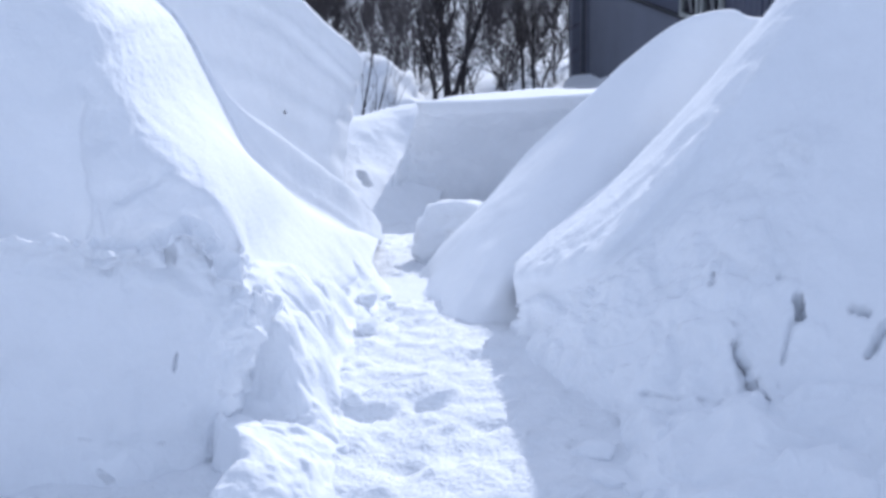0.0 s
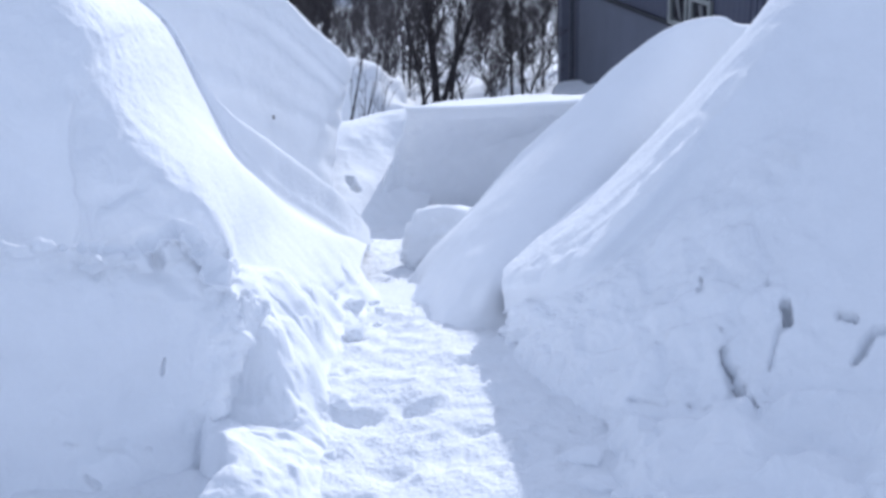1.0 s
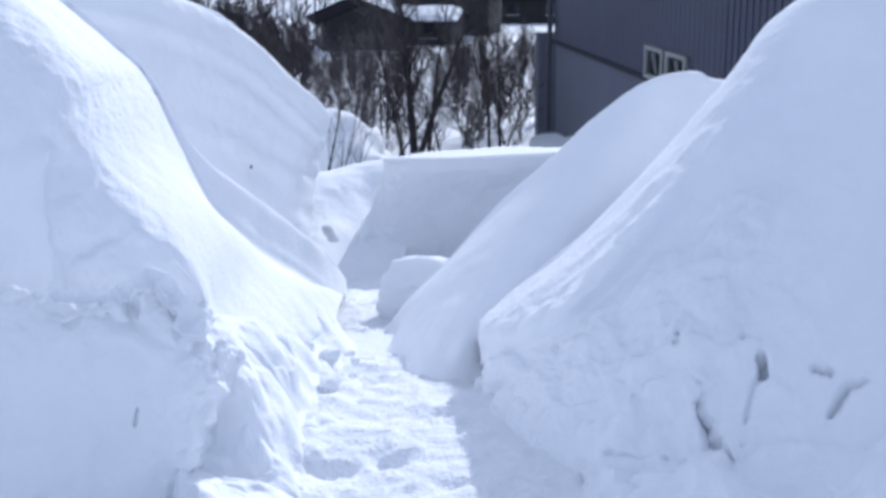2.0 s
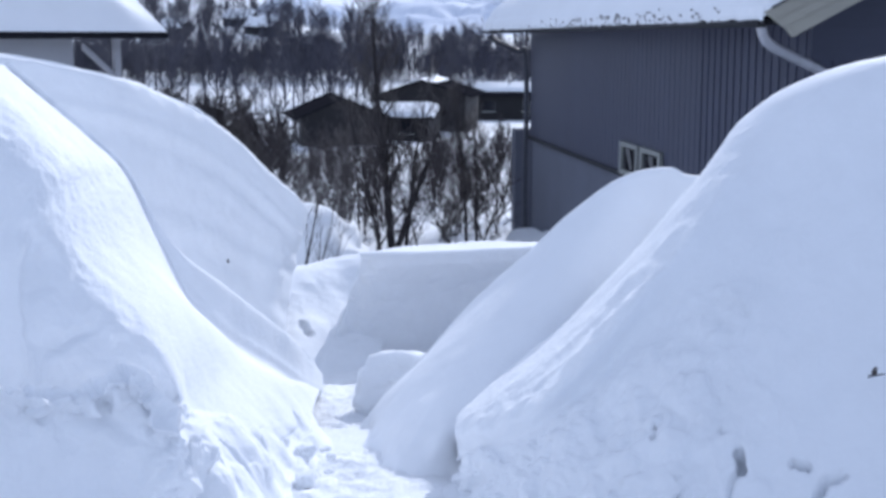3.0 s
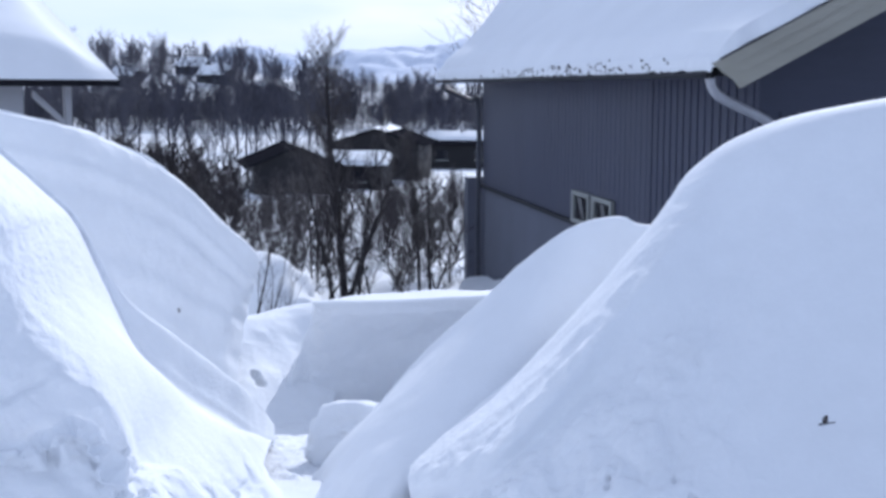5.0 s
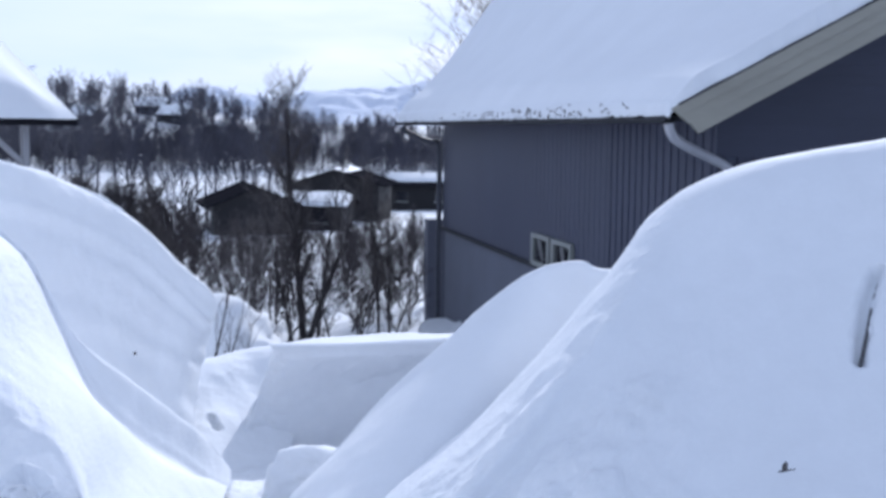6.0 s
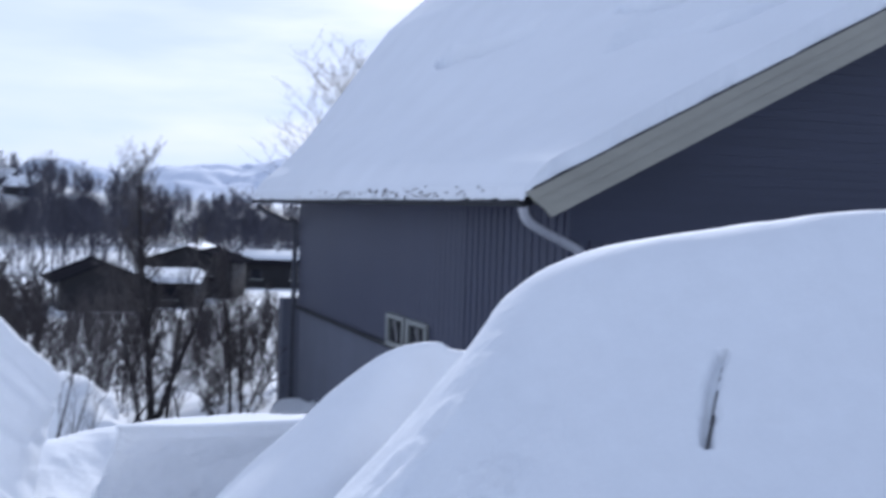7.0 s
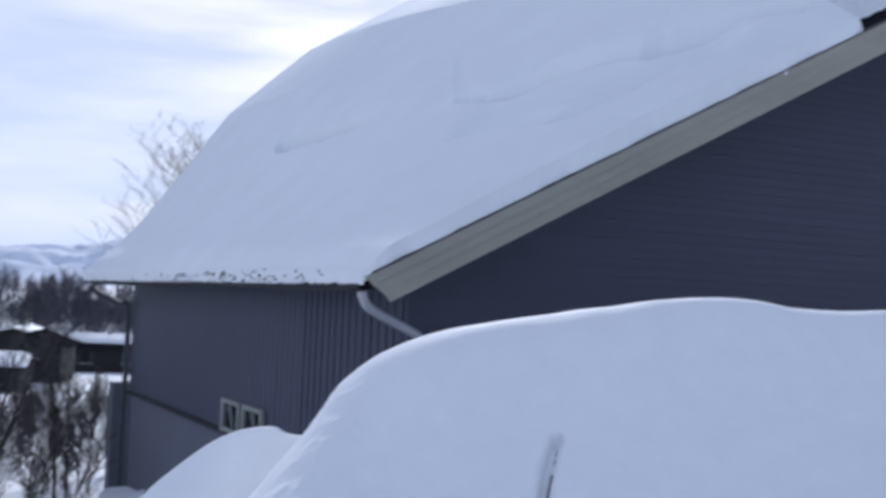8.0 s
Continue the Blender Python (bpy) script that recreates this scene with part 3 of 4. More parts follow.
# lit slope behind the bend
SLOPE_LOW = [(-1.6, 7.6, -.5), (-1.2, 8.0, -.55), (-.95, 8.5, -.6), (-.6, 8.9, -.7)]
SLOPE_MID = [(-1.6, 8.9, -.3), (-1.2, 9.0, -.3), (-.9, 9.4, -.33), (-.5, 9.7, -.4)]
SLOPE_TOP = [(-1.9, 10.0, -.14), (-1.45, 10.1, -.13), (-1.0, 10.4, -.08), (-.4, 10.6, -.05)]
SLOPE_BACK = [(-2.2, 12, -1.4), (-1.6, 12, -1.4), (-1.1, 12, -1.4), (-.3, 12, -1.4)]
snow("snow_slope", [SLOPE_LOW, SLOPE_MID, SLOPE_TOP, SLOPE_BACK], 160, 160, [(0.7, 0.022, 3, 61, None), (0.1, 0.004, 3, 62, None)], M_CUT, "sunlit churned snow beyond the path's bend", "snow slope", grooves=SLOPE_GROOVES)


def lump(name, at, size, seed, label, material=M_CUT, uneven=0.22, detail=4, turn=0.0, category="snow clump", facets=0, boxy=1.0):
    bm = bmesh.new()
    bmesh.ops.create_icosphere(bm, subdivisions=detail, radius=1)
    co = np.array([v.co for v in bm.verts])
    co = np.sign(co) * np.abs(co) ** boxy * 0.86 if boxy < 1 else co
    rng = np.random.RandomState(seed)
    for way in rng.normal(size=(int(facets), 3)):  # broken faces
        way = way / np.linalg.norm(way)
        over = np.maximum(co @ way - rng.uniform(0.55, 0.8), 0)
        co = co - over[:, None] * way * 0.92
    k = 1 + uneven * rough(co + seed * 3.7, 0.8, 5, seed)
    for v, q in zip(bm.verts, co):
        v.co = q
    spin = Matrix.Rotation(turn, 3, "Z")
    for v, s in zip(bm.verts, k):
        v.co = spin @ Vector((v.co.x * s * size[0], v.co.y * s * size[1], v.co.z * s * size[2]))
    ob = part(name, bm, material, None, label, smooth=True)
    ob.location = at
    return tagged(ob, label, category)


lump("snow_clump", (-.19, 6.42, -.10), (.35, .28, .23), 8, "rounded lobe of snow at the path's bend", uneven=0.2, detail=5, turn=-0.25, facets=3, boxy=0.72)

lump("snow_clump", (-1, 3.66, 0.67), (.075, .06, .055), 405, "broken block of shovelled snow at the path's edge", uneven=0.2, detail=4, turn=0.7, facets=5, boxy=0.55)

lump("snow_clump", (-1.2, 3.53, 0.69), (.075, .06, .035), 421, "broken crust on top of the shovelled wall", uneven=0.3, detail=4, turn=0.4, facets=6, boxy=0.6)
lump("snow_clump", (-1.1, 3.56, 0.68), (.06, .05, .04), 422, "broken crust on top of the shovelled wall", uneven=0.3, detail=4, turn=1.9, facets=6, boxy=0.6)
lump("snow_clump", (-1.02, 3.62, 0.7), (.05, .05, .05), 423, "broken crust on top of the shovelled wall", uneven=0.3, detail=4, turn=0.9, facets=6, boxy=0.6)
lump("snow_clump", (-0.96, 3.68, 0.68), (.035, .05, .06), 424, "broken crust on top of the shovelled wall", uneven=0.3, detail=4, turn=2.4, facets=6, boxy=0.6)
lump("snow_clump", (-0.89, 3.7, 0.59), (.05, .05, .05), 425, "broken crust on top of the shovelled wall", uneven=0.3, detail=4, turn=0.2, facets=6, boxy=0.6)
lump("snow_clump", (-0.85, 3.72, 0.46), (.04, .05, .07), 426, "broken crust on top of the shovelled wall", uneven=0.3, detail=4, turn=1.2, facets=6, boxy=0.6)


def clumps(seed, spots, spread, label, group):
    """Loose shovelled clumps: spots are (x, y, z, size)."""
    rng = random.Random(seed)
    for k, (x, y, z, size) in enumerate(spots):
        ob = lump("snow_clump", (x, y, z), (size * rng.uniform(.85, 1.3), size * rng.uniform(.8, 1.15), size * rng.uniform(.65, .95)), seed + k, label, uneven=0.26, detail=4, turn=rng.uniform(0, 6), facets=6, boxy=0.6)
        tagged(ob, group=group)
    for k in range(spread[4]):
        x, y, size = rng.uniform(spread[0], spread[1]), rng.uniform(spread[2], spread[3]), 0.018 + 0.05 * rng.random() ** 2
        ob = lump("snow_clump", (x, y, 0.3 * size), (size * rng.uniform(.8, 1.4), size, size * 0.7), seed + 50 + k, label, uneven=0.3, detail=3, turn=rng.uniform(0, 6), facets=4, boxy=0.6)
        tagged(ob, group=group)


def left_apron():
    """Crumbled snow between the shovelled wall and the path: a low mound, a niche and a broken slab above it."""
    px, py = np.meshgrid(np.linspace(-1.35, -0.40, 300), np.linspace(2.9, 5.7, 560))
    flat = np.stack([px, py, 0 * px], -1).reshape(-1, 3)
    warp = rough(flat, 0.22, 4, 161).reshape(px.shape)
    foot = np.interp(py, (2.9, 3.36, 3.7, 3.85, 4.14, 4.66, 4.93, 5.4, 5.7), (-.50, -.53, -.58, -.60, -.62, -.68, -.66, -.66, -.70)) + 0.05 * rough(flat, 0.3, 2, 167).reshape(px.shape)
    inside = foot - px
    front = step(3.66, 3.80, py - 0.45 * np.clip(inside - 0.12, 0, 0.3) + 0.05 * warp)
    mound = 0.13 * step(-0.02, 0.13, inside) * (1 - 0.5 * step(3.5, 3.0, py)) + 0.05 * step(0.1, 0.3, inside)
    slab = np.interp(inside, (-0.04, 0.0, 0.06, 0.14, 0.24, 0.4, 0.8), (0, 0.02, 0.16, 0.30, 0.42, 0.45, 0.46)) * np.interp(py, (3.7, 4.3, 4.9, 5.4, 5.7), (1, 0.95, 0.6, 0.4, 0.3))
    z = np.where(front > 0, mound * (1 - front) + np.maximum(slab, mound * 0.4) * front, mound)
    z = z - 0.06 * np.exp(-((py - 3.66) / 0.05) ** 2) * step(0.05, 0.15, inside)
    on = step(-0.10, 0.08, inside)
    p3 = np.stack([px, py, z], -1).reshape(-1, 3)
    lumps = (0.046 * chunks(p3, 0.27, 162, 0.5) + 0.011 * rough(p3, 0.12, 4, 166) + 0.002 * rough(p3, 0.05, 3, 164)).reshape(px.shape)
    z = z + lumps * on * (1 - 0.55 * step(4.0, 4.5, py)) - 0.09 * (1 - step(-0.12, -0.01, inside)) - 0.35 * step(0.36, 0.44, inside + 0.06 * warp) * (1 - step(3.6, 3.75, py))
    side = 0.03 * rough(p3 + 9, 0.25, 2, 165).reshape(px.shape) * on
    return np.stack([px + side, py - 0.4 * side, z], -1)


tagged(new("snow_slope", grid_mesh("snow_slope", left_apron(), M_CUT)), "crumbled shovelled snow between the bank and the path", "snow slope")

clumps(100, [(-.55, 3.62, -.01, .045), (-.58, 4.02, .0, .05), (-.62, 4.3, .0, .04), (-.60, 4.75, .0, .05), (-.64, 5.1, .0, .05)], (-.66, -.5, 3.3, 5.2, 4),
       "broken clump of shovelled snow at the path's edge", "snow clumps on the sunny side of the path")
def right_heap():
    """Soft broken lumps heaped below the shaded face."""
    px, py = np.meshgrid(np.linspace(0.12, 2.2, 420), np.linspace(2.5, 3.95, 300))
    flat = np.stack([px, py, 0 * px], -1).reshape(-1, 3)
    warp = rough(flat, 0.3, 4, 261).reshape(px.shape)
    crown = np.interp(px, (0.12, 0.3, 0.42, 0.62, 0.85, 1.05, 1.4, 2.2), (-0.1, -0.03, 0.14, 0.20, 0.19, 0.25, 0.36, 0.45)) + 0.05 * warp
    top = np.interp(px, (0.12, 0.5, 1.0, 2.2), (3.6, 3.5, 3.46, 3.35))
    z = crown * (1 - 0.85 * step(0.0, 0.75, top - py)) * (1 - 0.5 * step(0.08, 0.4, py - top)) - 0.02
    p3 = np.stack([px, py, z], -1).reshape(-1, 3)
    on = step(-0.05, 0.06, crown)
    z = z + (0.05 * chunks(p3, 0.30, 262, 0.5) + 0.006 * chunks(p3, 0.1, 263, 0.7) + 0.010 * rough(p3, 0.15, 3, 266) + 0.002 * rough(p3, 0.04, 3, 264)).reshape(px.shape) * on - 0.1 * (1 - on) - 0.6 * np.maximum(step(1.6, 2.0, px), step(3.75, 3.95, py))
    side = 0.03 * rough(p3 + 5, 0.15, 3, 265).reshape(px.shape) * on
    return np.stack([px + side, py + side, z], -1)


tagged(new("snow_mound", grid_mesh("snow_mound", right_heap(), M_CUT)), "soft mound of shovelled snow below the shaded bank", "snow mound")
clumps(200, [(.22, 3.60, -.01, .05), (.30, 3.42, .0, .06)], (.05, .4, 3.1, 3.8, 7), "shaded clump of shovelled snow below the bank", "snow clumps below the shaded bank")

# dark scraps added at dark spots of the snow faces, and twigs caught there
for k, (x, y, z, r) in enumerate([(-1.415, 7.60, .385, .010), (.40, 9.22, .09, .016), (1.37, 3.945, .672, .014)]):
    lump("dark_scrap", (x, y, z), (r, r * 0.7, r * 1.3), 300 + k, "small dark scrap set into the snow", M_DIRT, 0.4, 2, k * 0.7, "bark scrap")

for points, r, label in (([(1.345, 3.935, .660), (1.375, 3.925, .668), (1.40, 3.935, .668)], .004, "thin dark twig lying in the snow bank"),
                         ([(1.760, 4.315, .935), (1.80, 4.385, .990), (1.864, 4.50, 1.085), (1.90, 4.56, 1.135), (1.945, 4.635, 1.20)], .008, "grey bent stem half sunk in the snow bank")):
    line = [Vector(p) for p in curve_at(points, np.linspace(0, 1, 8))]
    tagged(tube_object("twig", [(line, list(np.linspace(r, r * 0.5, 8)))], M_STEM, None, 5), label, "twig")

lump("snow_mound", (1.9, 24.3, -2.75), (1.0, 1.2, .75), 6, "small snow drift against the house corner", M_SNOW, 0.35, 4, category="snow mound")
lump("snow_mound", (-1.92, 14.3, -1.15), (1.08, 1.5, 1.0), 5, "uneven snow mound with thin saplings", M_CUT, 0.35, 5, category="snow mound")

# ---- the house: blue-grey boards, deep snow on the roof ----
NEAR = Vector((3.47, 12.3, 0))
ALONG = Vector((-0.137, 0.9906, 0)).normalized()
ACROSS = Vector((ALONG.y, -ALONG.x, 0))
HOUSE = Matrix(((ACROSS.x, ALONG.x, 0, NEAR.x), (ACROSS.y, ALONG.y, 0, NEAR.y), (0, 0, 1, 0), (0, 0, 0, 1)))  # local x across the gable, y along the eaves wall
LENGTH, WIDTH, SILL, SOFFIT, BASE, PITCH = 13.83, 13.6, -0.28, 1.84, -3.2, 0.517
EAVE, VERGE, FAR_VERGE, GUTTER_Z = 0.76, 0.95, 0.62, 1.90
house = thing("house", HOUSE, "blue-grey boarded house with deep snow on its roof", "house")
RIDGE_X = WIDTH / 2


def roof_z(x):
    """Underside of the roof above local x."""
    return GUTTER_Z + PITCH * (min(x, WIDTH - x) + EAVE) - 0.02


# core walls, with thickness
wall = part("wall", boxed((0.0, 0.0, SILL), (0.2, LENGTH, roof_z(0) - 0.01)), M_PAINT, house, "blue-grey boarded wall")
gable = part("wall", prism([(0.2, 0, SILL), (WIDTH, 0, SILL), (WIDTH, 0, roof_z(WIDTH) - 0.05), (RIDGE_X, 0, roof_z(RIDGE_X) - 0.05), (0.2, 0, roof_z(0.2) - 0.05)], (0, 0.2, 0)), M_GABLE, house, "blue-grey boarded gable wall, darker than the eaves wall")
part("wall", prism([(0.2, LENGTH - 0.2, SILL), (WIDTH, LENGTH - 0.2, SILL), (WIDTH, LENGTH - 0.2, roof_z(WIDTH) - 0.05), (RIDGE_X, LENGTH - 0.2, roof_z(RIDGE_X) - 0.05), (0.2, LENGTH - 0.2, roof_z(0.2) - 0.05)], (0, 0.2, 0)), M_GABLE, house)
part("wall", boxed((WIDTH - 0.2, 0.2, SILL), (WIDTH, LENGTH - 0.2, SOFFIT + 0.3)), M_PAINT, house)
foundation = part("foundation", boxed((0.03, 0.03, BASE), (WIDTH - 0.03, LENGTH - 0.03, SILL)), M_FOUND, house, "painted grey-blue concrete foundation")
part("drip_board", boxed((-0.045, -0.03, SILL - 0.05), (0.03, LENGTH + 0.03, SILL + 0.02)), M_METAL, house)
annex = part("annex_wall", boxed((-0.02, LENGTH + 1.6, BASE), (2.0, LENGTH + 2.0, -0.24)), M_FOUND, house, "low painted wall behind the far corner")

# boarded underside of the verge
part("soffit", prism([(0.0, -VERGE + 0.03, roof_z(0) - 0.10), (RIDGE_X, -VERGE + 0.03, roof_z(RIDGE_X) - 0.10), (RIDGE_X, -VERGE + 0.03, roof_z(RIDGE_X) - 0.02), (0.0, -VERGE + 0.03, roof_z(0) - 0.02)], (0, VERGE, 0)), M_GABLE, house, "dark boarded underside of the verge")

# roof planes and their boards
def roof_slab(name, x0, x1, z0, z1, thick, y0, y1, mat, label=""):
    return part(name, prism([(x0, y0, z0), (x1, y0, z1), (x1, y0, z1 + thick), (x0, y0, z0 + thick)], (0, y1 - y0, 0)), mat, house, label)


roof_slab("roof", -EAVE, RIDGE_X, GUTTER_Z - 0.02, roof_z(RIDGE_X), 0.16, -VERGE, LENGTH + FAR_VERGE, M_FELT, "black felt roof slope under snow")
roof_slab("roof", WIDTH + EAVE, RIDGE_X, GUTTER_Z - 0.02, roof_z(RIDGE_X), 0.16, -VERGE, LENGTH + FAR_VERGE, M_FELT)
part("fascia", boxed((-EAVE - 0.02, -VERGE, GUTTER_Z - 0.04), (-EAVE + 0.03, LENGTH + FAR_VERGE, GUTTER_Z + 0.01)), M_METAL, house, "dark eaves board")


def barge(z_off, height, proud, name, foot, head):
    """One board of the verge; foot and head: where its slanting end is cut, below and above."""
    x1 = RIDGE_X
    line = lambda x: roof_z(x) + z_off
    return part(name, prism([(foot, -VERGE - proud, line(foot)), (x1, -VERGE - proud, line(x1)), (x1, -VERGE - proud, line(x1) + height), (head, -VERGE - proud, line(head) + height)], (0, 0.04, 0)), M_TRIM, house, "wide grey barge board")


barge(-0.21, 0.13, 0.030, "barge_board", -0.60, -0.68)
barge(-0.08, 0.12, 0.044, "barge_board", -0.69, -0.79)
barge(0.04, 0.112, 0.060, "barge_board", -0.79, -0.88)
part("roof_edge", prism([(-EAVE - 0.05, -VERGE - 0.07, GUTTER_Z + 0.107), (RIDGE_X, -VERGE - 0.07, roof_z(RIDGE_X) + 0.153), (RIDGE_X, -VERGE - 0.07, roof_z(RIDGE_X) + 0.167), (-EAVE - 0.05, -VERGE - 0.07, GUTTER_Z + 0.121)], (0, 0.12, 0)), M_METAL, house, "dark metal verge flashing")

# gutter and downpipes
def gutter():
    bm = bmesh.new()
    rings = []
    for y in (-VERGE + 0.06, LENGTH + FAR_VERGE + 0.05):
        ring = []
        for k in range(9):
            a = math.pi * k / 8
            ring.append(bm.verts.new((-EAVE - 0.09 - 0.055 * math.cos(a), y, GUTTER_Z + 0.0 - 0.06 * math.sin(a))))
        for k in range(8, -1, -1):
            a = math.pi * k / 8
            ring.append(bm.verts.new((-EAVE - 0.09 - 0.047 * math.cos(a), y, GUTTER_Z + 0.0 - 0.05 * math.sin(a))))
        rings.append(ring)
    n = len(rings[0])
    for k in range(n):
        bm.faces.new((rings[0][k], rings[0][(k + 1) % n], rings[1][(k + 1) % n], rings[1][k]))
    bmesh.ops.recalc_face_normals(bm, faces=bm.faces)
    return bm


part("gutter", gutter(), M_METAL, house, "dark half-round gutter", smooth=True)


def pipe(points, r, mat, label):
    fine = [Vector(p) for p in curve_at(points, np.linspace(0, 1, 8 * len(points)))]
    return tube_object("downpipe", [(fine, [r] * len(fine))], mat, house, 10, label)


pipe([(-EAVE - 0.09, -0.85, GUTTER_Z - 0.05), (-0.81, -0.82, GUTTER_Z - 0.14), (-0.70, -0.72, GUTTER_Z - 0.22), (-0.42, -0.50, GUTTER_Z - 0.32), (-0.02, -0.25, GUTTER_Z - 0.46), (0.11, -0.13, GUTTER_Z - 0.55), (0.14, -0.08, GUTTER_Z - 0.70), (0.14, -0.08, GUTTER_Z - 0.85), (0.14, -0.08, GUTTER_Z - 1.2), (0.14, -0.08, GUTTER_Z - 2.2), (0.14, -0.08, BASE)], 0.045, M_PIPE, "light grey downpipe")
pipe([(-EAVE - 0.05, LENGTH + 0.35, GUTTER_Z - 0.08), (-EAVE + 0.05, LENGTH + 0.32, GUTTER_Z - 0.2), (-0.25, LENGTH + 0.15, GUTTER_Z - 0.42), (-0.09, LENGTH + 0.05, GUTTER_Z - 0.62), (-0.09, LENGTH + 0.05, -1.2), (-0.09, LENGTH + 0.05, BASE)], 0.055, M_CORNERPIPE, "dull grey-blue downpipe at the corner")


# two low windows with cream frames
def window(y0, y1, z0, z1, tilt):
    w = part("window", boxed((-0.03, y0 + 0.06, z0 + 0.06), (-0.015, y1 - 0.06, z1 - 0.06)), M_GLASS, house, "small dark basement window")
    for n, lo, hi in (("frame_side", (-0.07, y0, z0), (-0.005, y0 + 0.085, z1)), ("frame_side", (-0.07, y1 - 0.085, z0), (-0.005, y1, z1)),
                      ("frame_rail", (-0.067, y0 + 0.085, z0), (-0.005, y1 - 0.085, z0 + 0.07)), ("frame_rail", (-0.067, y0 + 0.085, z1 - 0.07), (-0.005, y1 - 0.085, z1))):
        part(n, boxed(lo, hi, 0.008), M_CREAM, w, "cream painted window frame")
    ym = (y0 + y1) / 2
    # slanted grey strip laid on the pane as a painted reflection
    part("glass_reflection", prism([(-0.033, ym + tilt, z1 - 0.1), (-0.033, ym + tilt + 0.22, z1 - 0.1), (-0.033, ym - 0.02, z0 + 0.1), (-0.033, ym - 0.14, z0 + 0.1)], (0.002, 0, 0)), M_REFLECTION, w, "greyish slanted reflection painted on the glass")


window(5.72, 6.66, SILL + 0.0, SILL + 0.49, 0.02)
window(4.62, 5.56, SILL + 0.0, SILL + 0.49, -0.05)

# snow on the roof: thin at the near verge, a deep rounded drift towards the far end
def roof_snow():
    s, w = np.meshgrid(np.linspace(0, 1, 300), np.linspace(0, 1, 480))
    run = RIDGE_X + EAVE
    x = -EAVE - 0.13 + s * (run + 0.13)
    y = -VERGE - 0.03 + w * (LENGTH + VERGE + FAR_VERGE + 0.06)
    deep = np.interp(s * run, (0, 1, 2.8, 4.5, 6, 7.5), (0.02, 0.62, 1.95, 2.65, 2.85, 2.9))
    hollow = np.interp(s * run, (0, 0.5, 1, 1.8, 2.8), (0.0, -0.16, -0.17, -0.1, 0.0))
    lift = 0.10 + 0.10 * step(0, 0.5, s) + 0.8 * step(0.35, 0.95, s) * step(0.0, 0.22, w) * (1 - step(0.3, 0.7, w)) + deep * (0.82 * (1 - (1 - np.clip(w / 0.75, 0, 1)) ** 2.2) + 0.18 * step(0.4, 0.9, w))
    lift = lift + hollow * step(0.6, 1, w) - 0.12 * (1 - step(0, 0.035, s))
    flat = np.stack([x, y, 0 * x], -1).reshape(-1, 3)
    lift = lift + (0.03 * rough(flat, 2.2, 2, 71) + 0.004 * rough(flat, 0.3, 2, 72)).reshape(x.shape) * step(0, 0.15, s)
    # wind scoop behind the verge, and settling cracks
    for pts, width, depth in (([(1.14, 7.96), (1.09, 7.22), (1.19, 6.44), (1.22, 5.89)], 0.17, 0.44),
                              ([(1.22, 5.89), (1.32, 5.35), (1.37, 5.06), (1.50, 4.77)], 0.19, 0.5),
                              ([(2.45, 4.05), (2.14, 3.44), (1.84, 2.67)], 0.12, 0.03),
                              ([(1.81, 2.60), (1.84, 2.25), (2.14, 1.99), (2.45, 1.70)], 0.14, 0.33),
                              ([(2.45, 1.70), (2.86, 1.18), (3.33, 0.67)], 0.13, 0.20),
                              ([(3.33, 0.67), (3.87, 0.31), (4.64, -0.27)], 0.19, 0.45),
                              ([(1.55, 1.57), (1.63, 0.73), (1.89, 0.15)], 0.24, 0.07),
                              ([(1.89, 0.15), (2.48, -0.04), (3.17, -0.11)], 0.24, 0.33),
                              ([(3.17, -0.11), (3.59, -0.17), (3.95, -0.24)], 0.18, 0.10),
                              ([(1.94, 1.60), (2.32, 0.92), (2.97, 0.47), (3.56, 0.09)], 0.75, 0.22)):
        line = curve_at(pts, np.linspace(0, 1, 40))
        gap = np.sqrt(((flat[:, None, :2] - line[None]) ** 2).sum(-1)).min(1)
        gap = (gap * (1 + 0.22 * rough(flat, 0.4, 3, 74))).reshape(x.shape)
        lift -= depth * (1 - step(0.2 * width, width, gap))
    # frayed lower edge along the gutter
    fray = 0.035 * np.abs(rough(np.stack([0 * y, y, 0 * y], -1).reshape(-1, 3), 0.35, 3, 73)).reshape(x.shape)
    x = x + fray * (1 - step(0, 0.02, s))
    ragged = rough(np.stack([x, 0 * x, 0 * x], -1).reshape(-1, 3), 0.22, 4, 75).reshape(x.shape)
    y = y - (0.0 + 0.03 * ragged) * (1 - step(0, 0.006, w))
    # bare roof near the ridge by the verge
    bare = step(0.765, 0.79, s + 0.02 * ragged - 0.25 * w) * (1 - step(0.05, 0.10, w + 0.01 * ragged))
    lift = lift - (lift + 0.05) * bare
    top = GUTTER_Z + 0.15 + PITCH * s * run + np.maximum(lift, -0.04)
    grid = np.stack([x, y, top], -1)
    rim = grid.copy()
    rim[:, :, 2] = GUTTER_Z + 0.09 + PITCH * (x + EAVE)
    full = np.concatenate([rim[:1], grid, rim[-1:]], 0)
    left, right = full[:, :1].copy(), full[:, -1:].copy()
    left[:, 0, 2] = GUTTER_Z - 0.015 + 0.05 * np.abs(rough(left[:, 0] * (0, 1, 0), 0.4, 4, 76))
    right[:, 0, 2] = GUTTER_Z + 0.13 + PITCH * run
    return np.concatenate([left, full, right], 1)


DRIFT = roof_snow()
drift = tagged(new("roof_snow", grid_mesh("roof_snow", DRIFT, M_ROOFSNOW)), "deep wind-rounded snow lying on the house roof", "snow")
drift.matrix_world = HOUSE


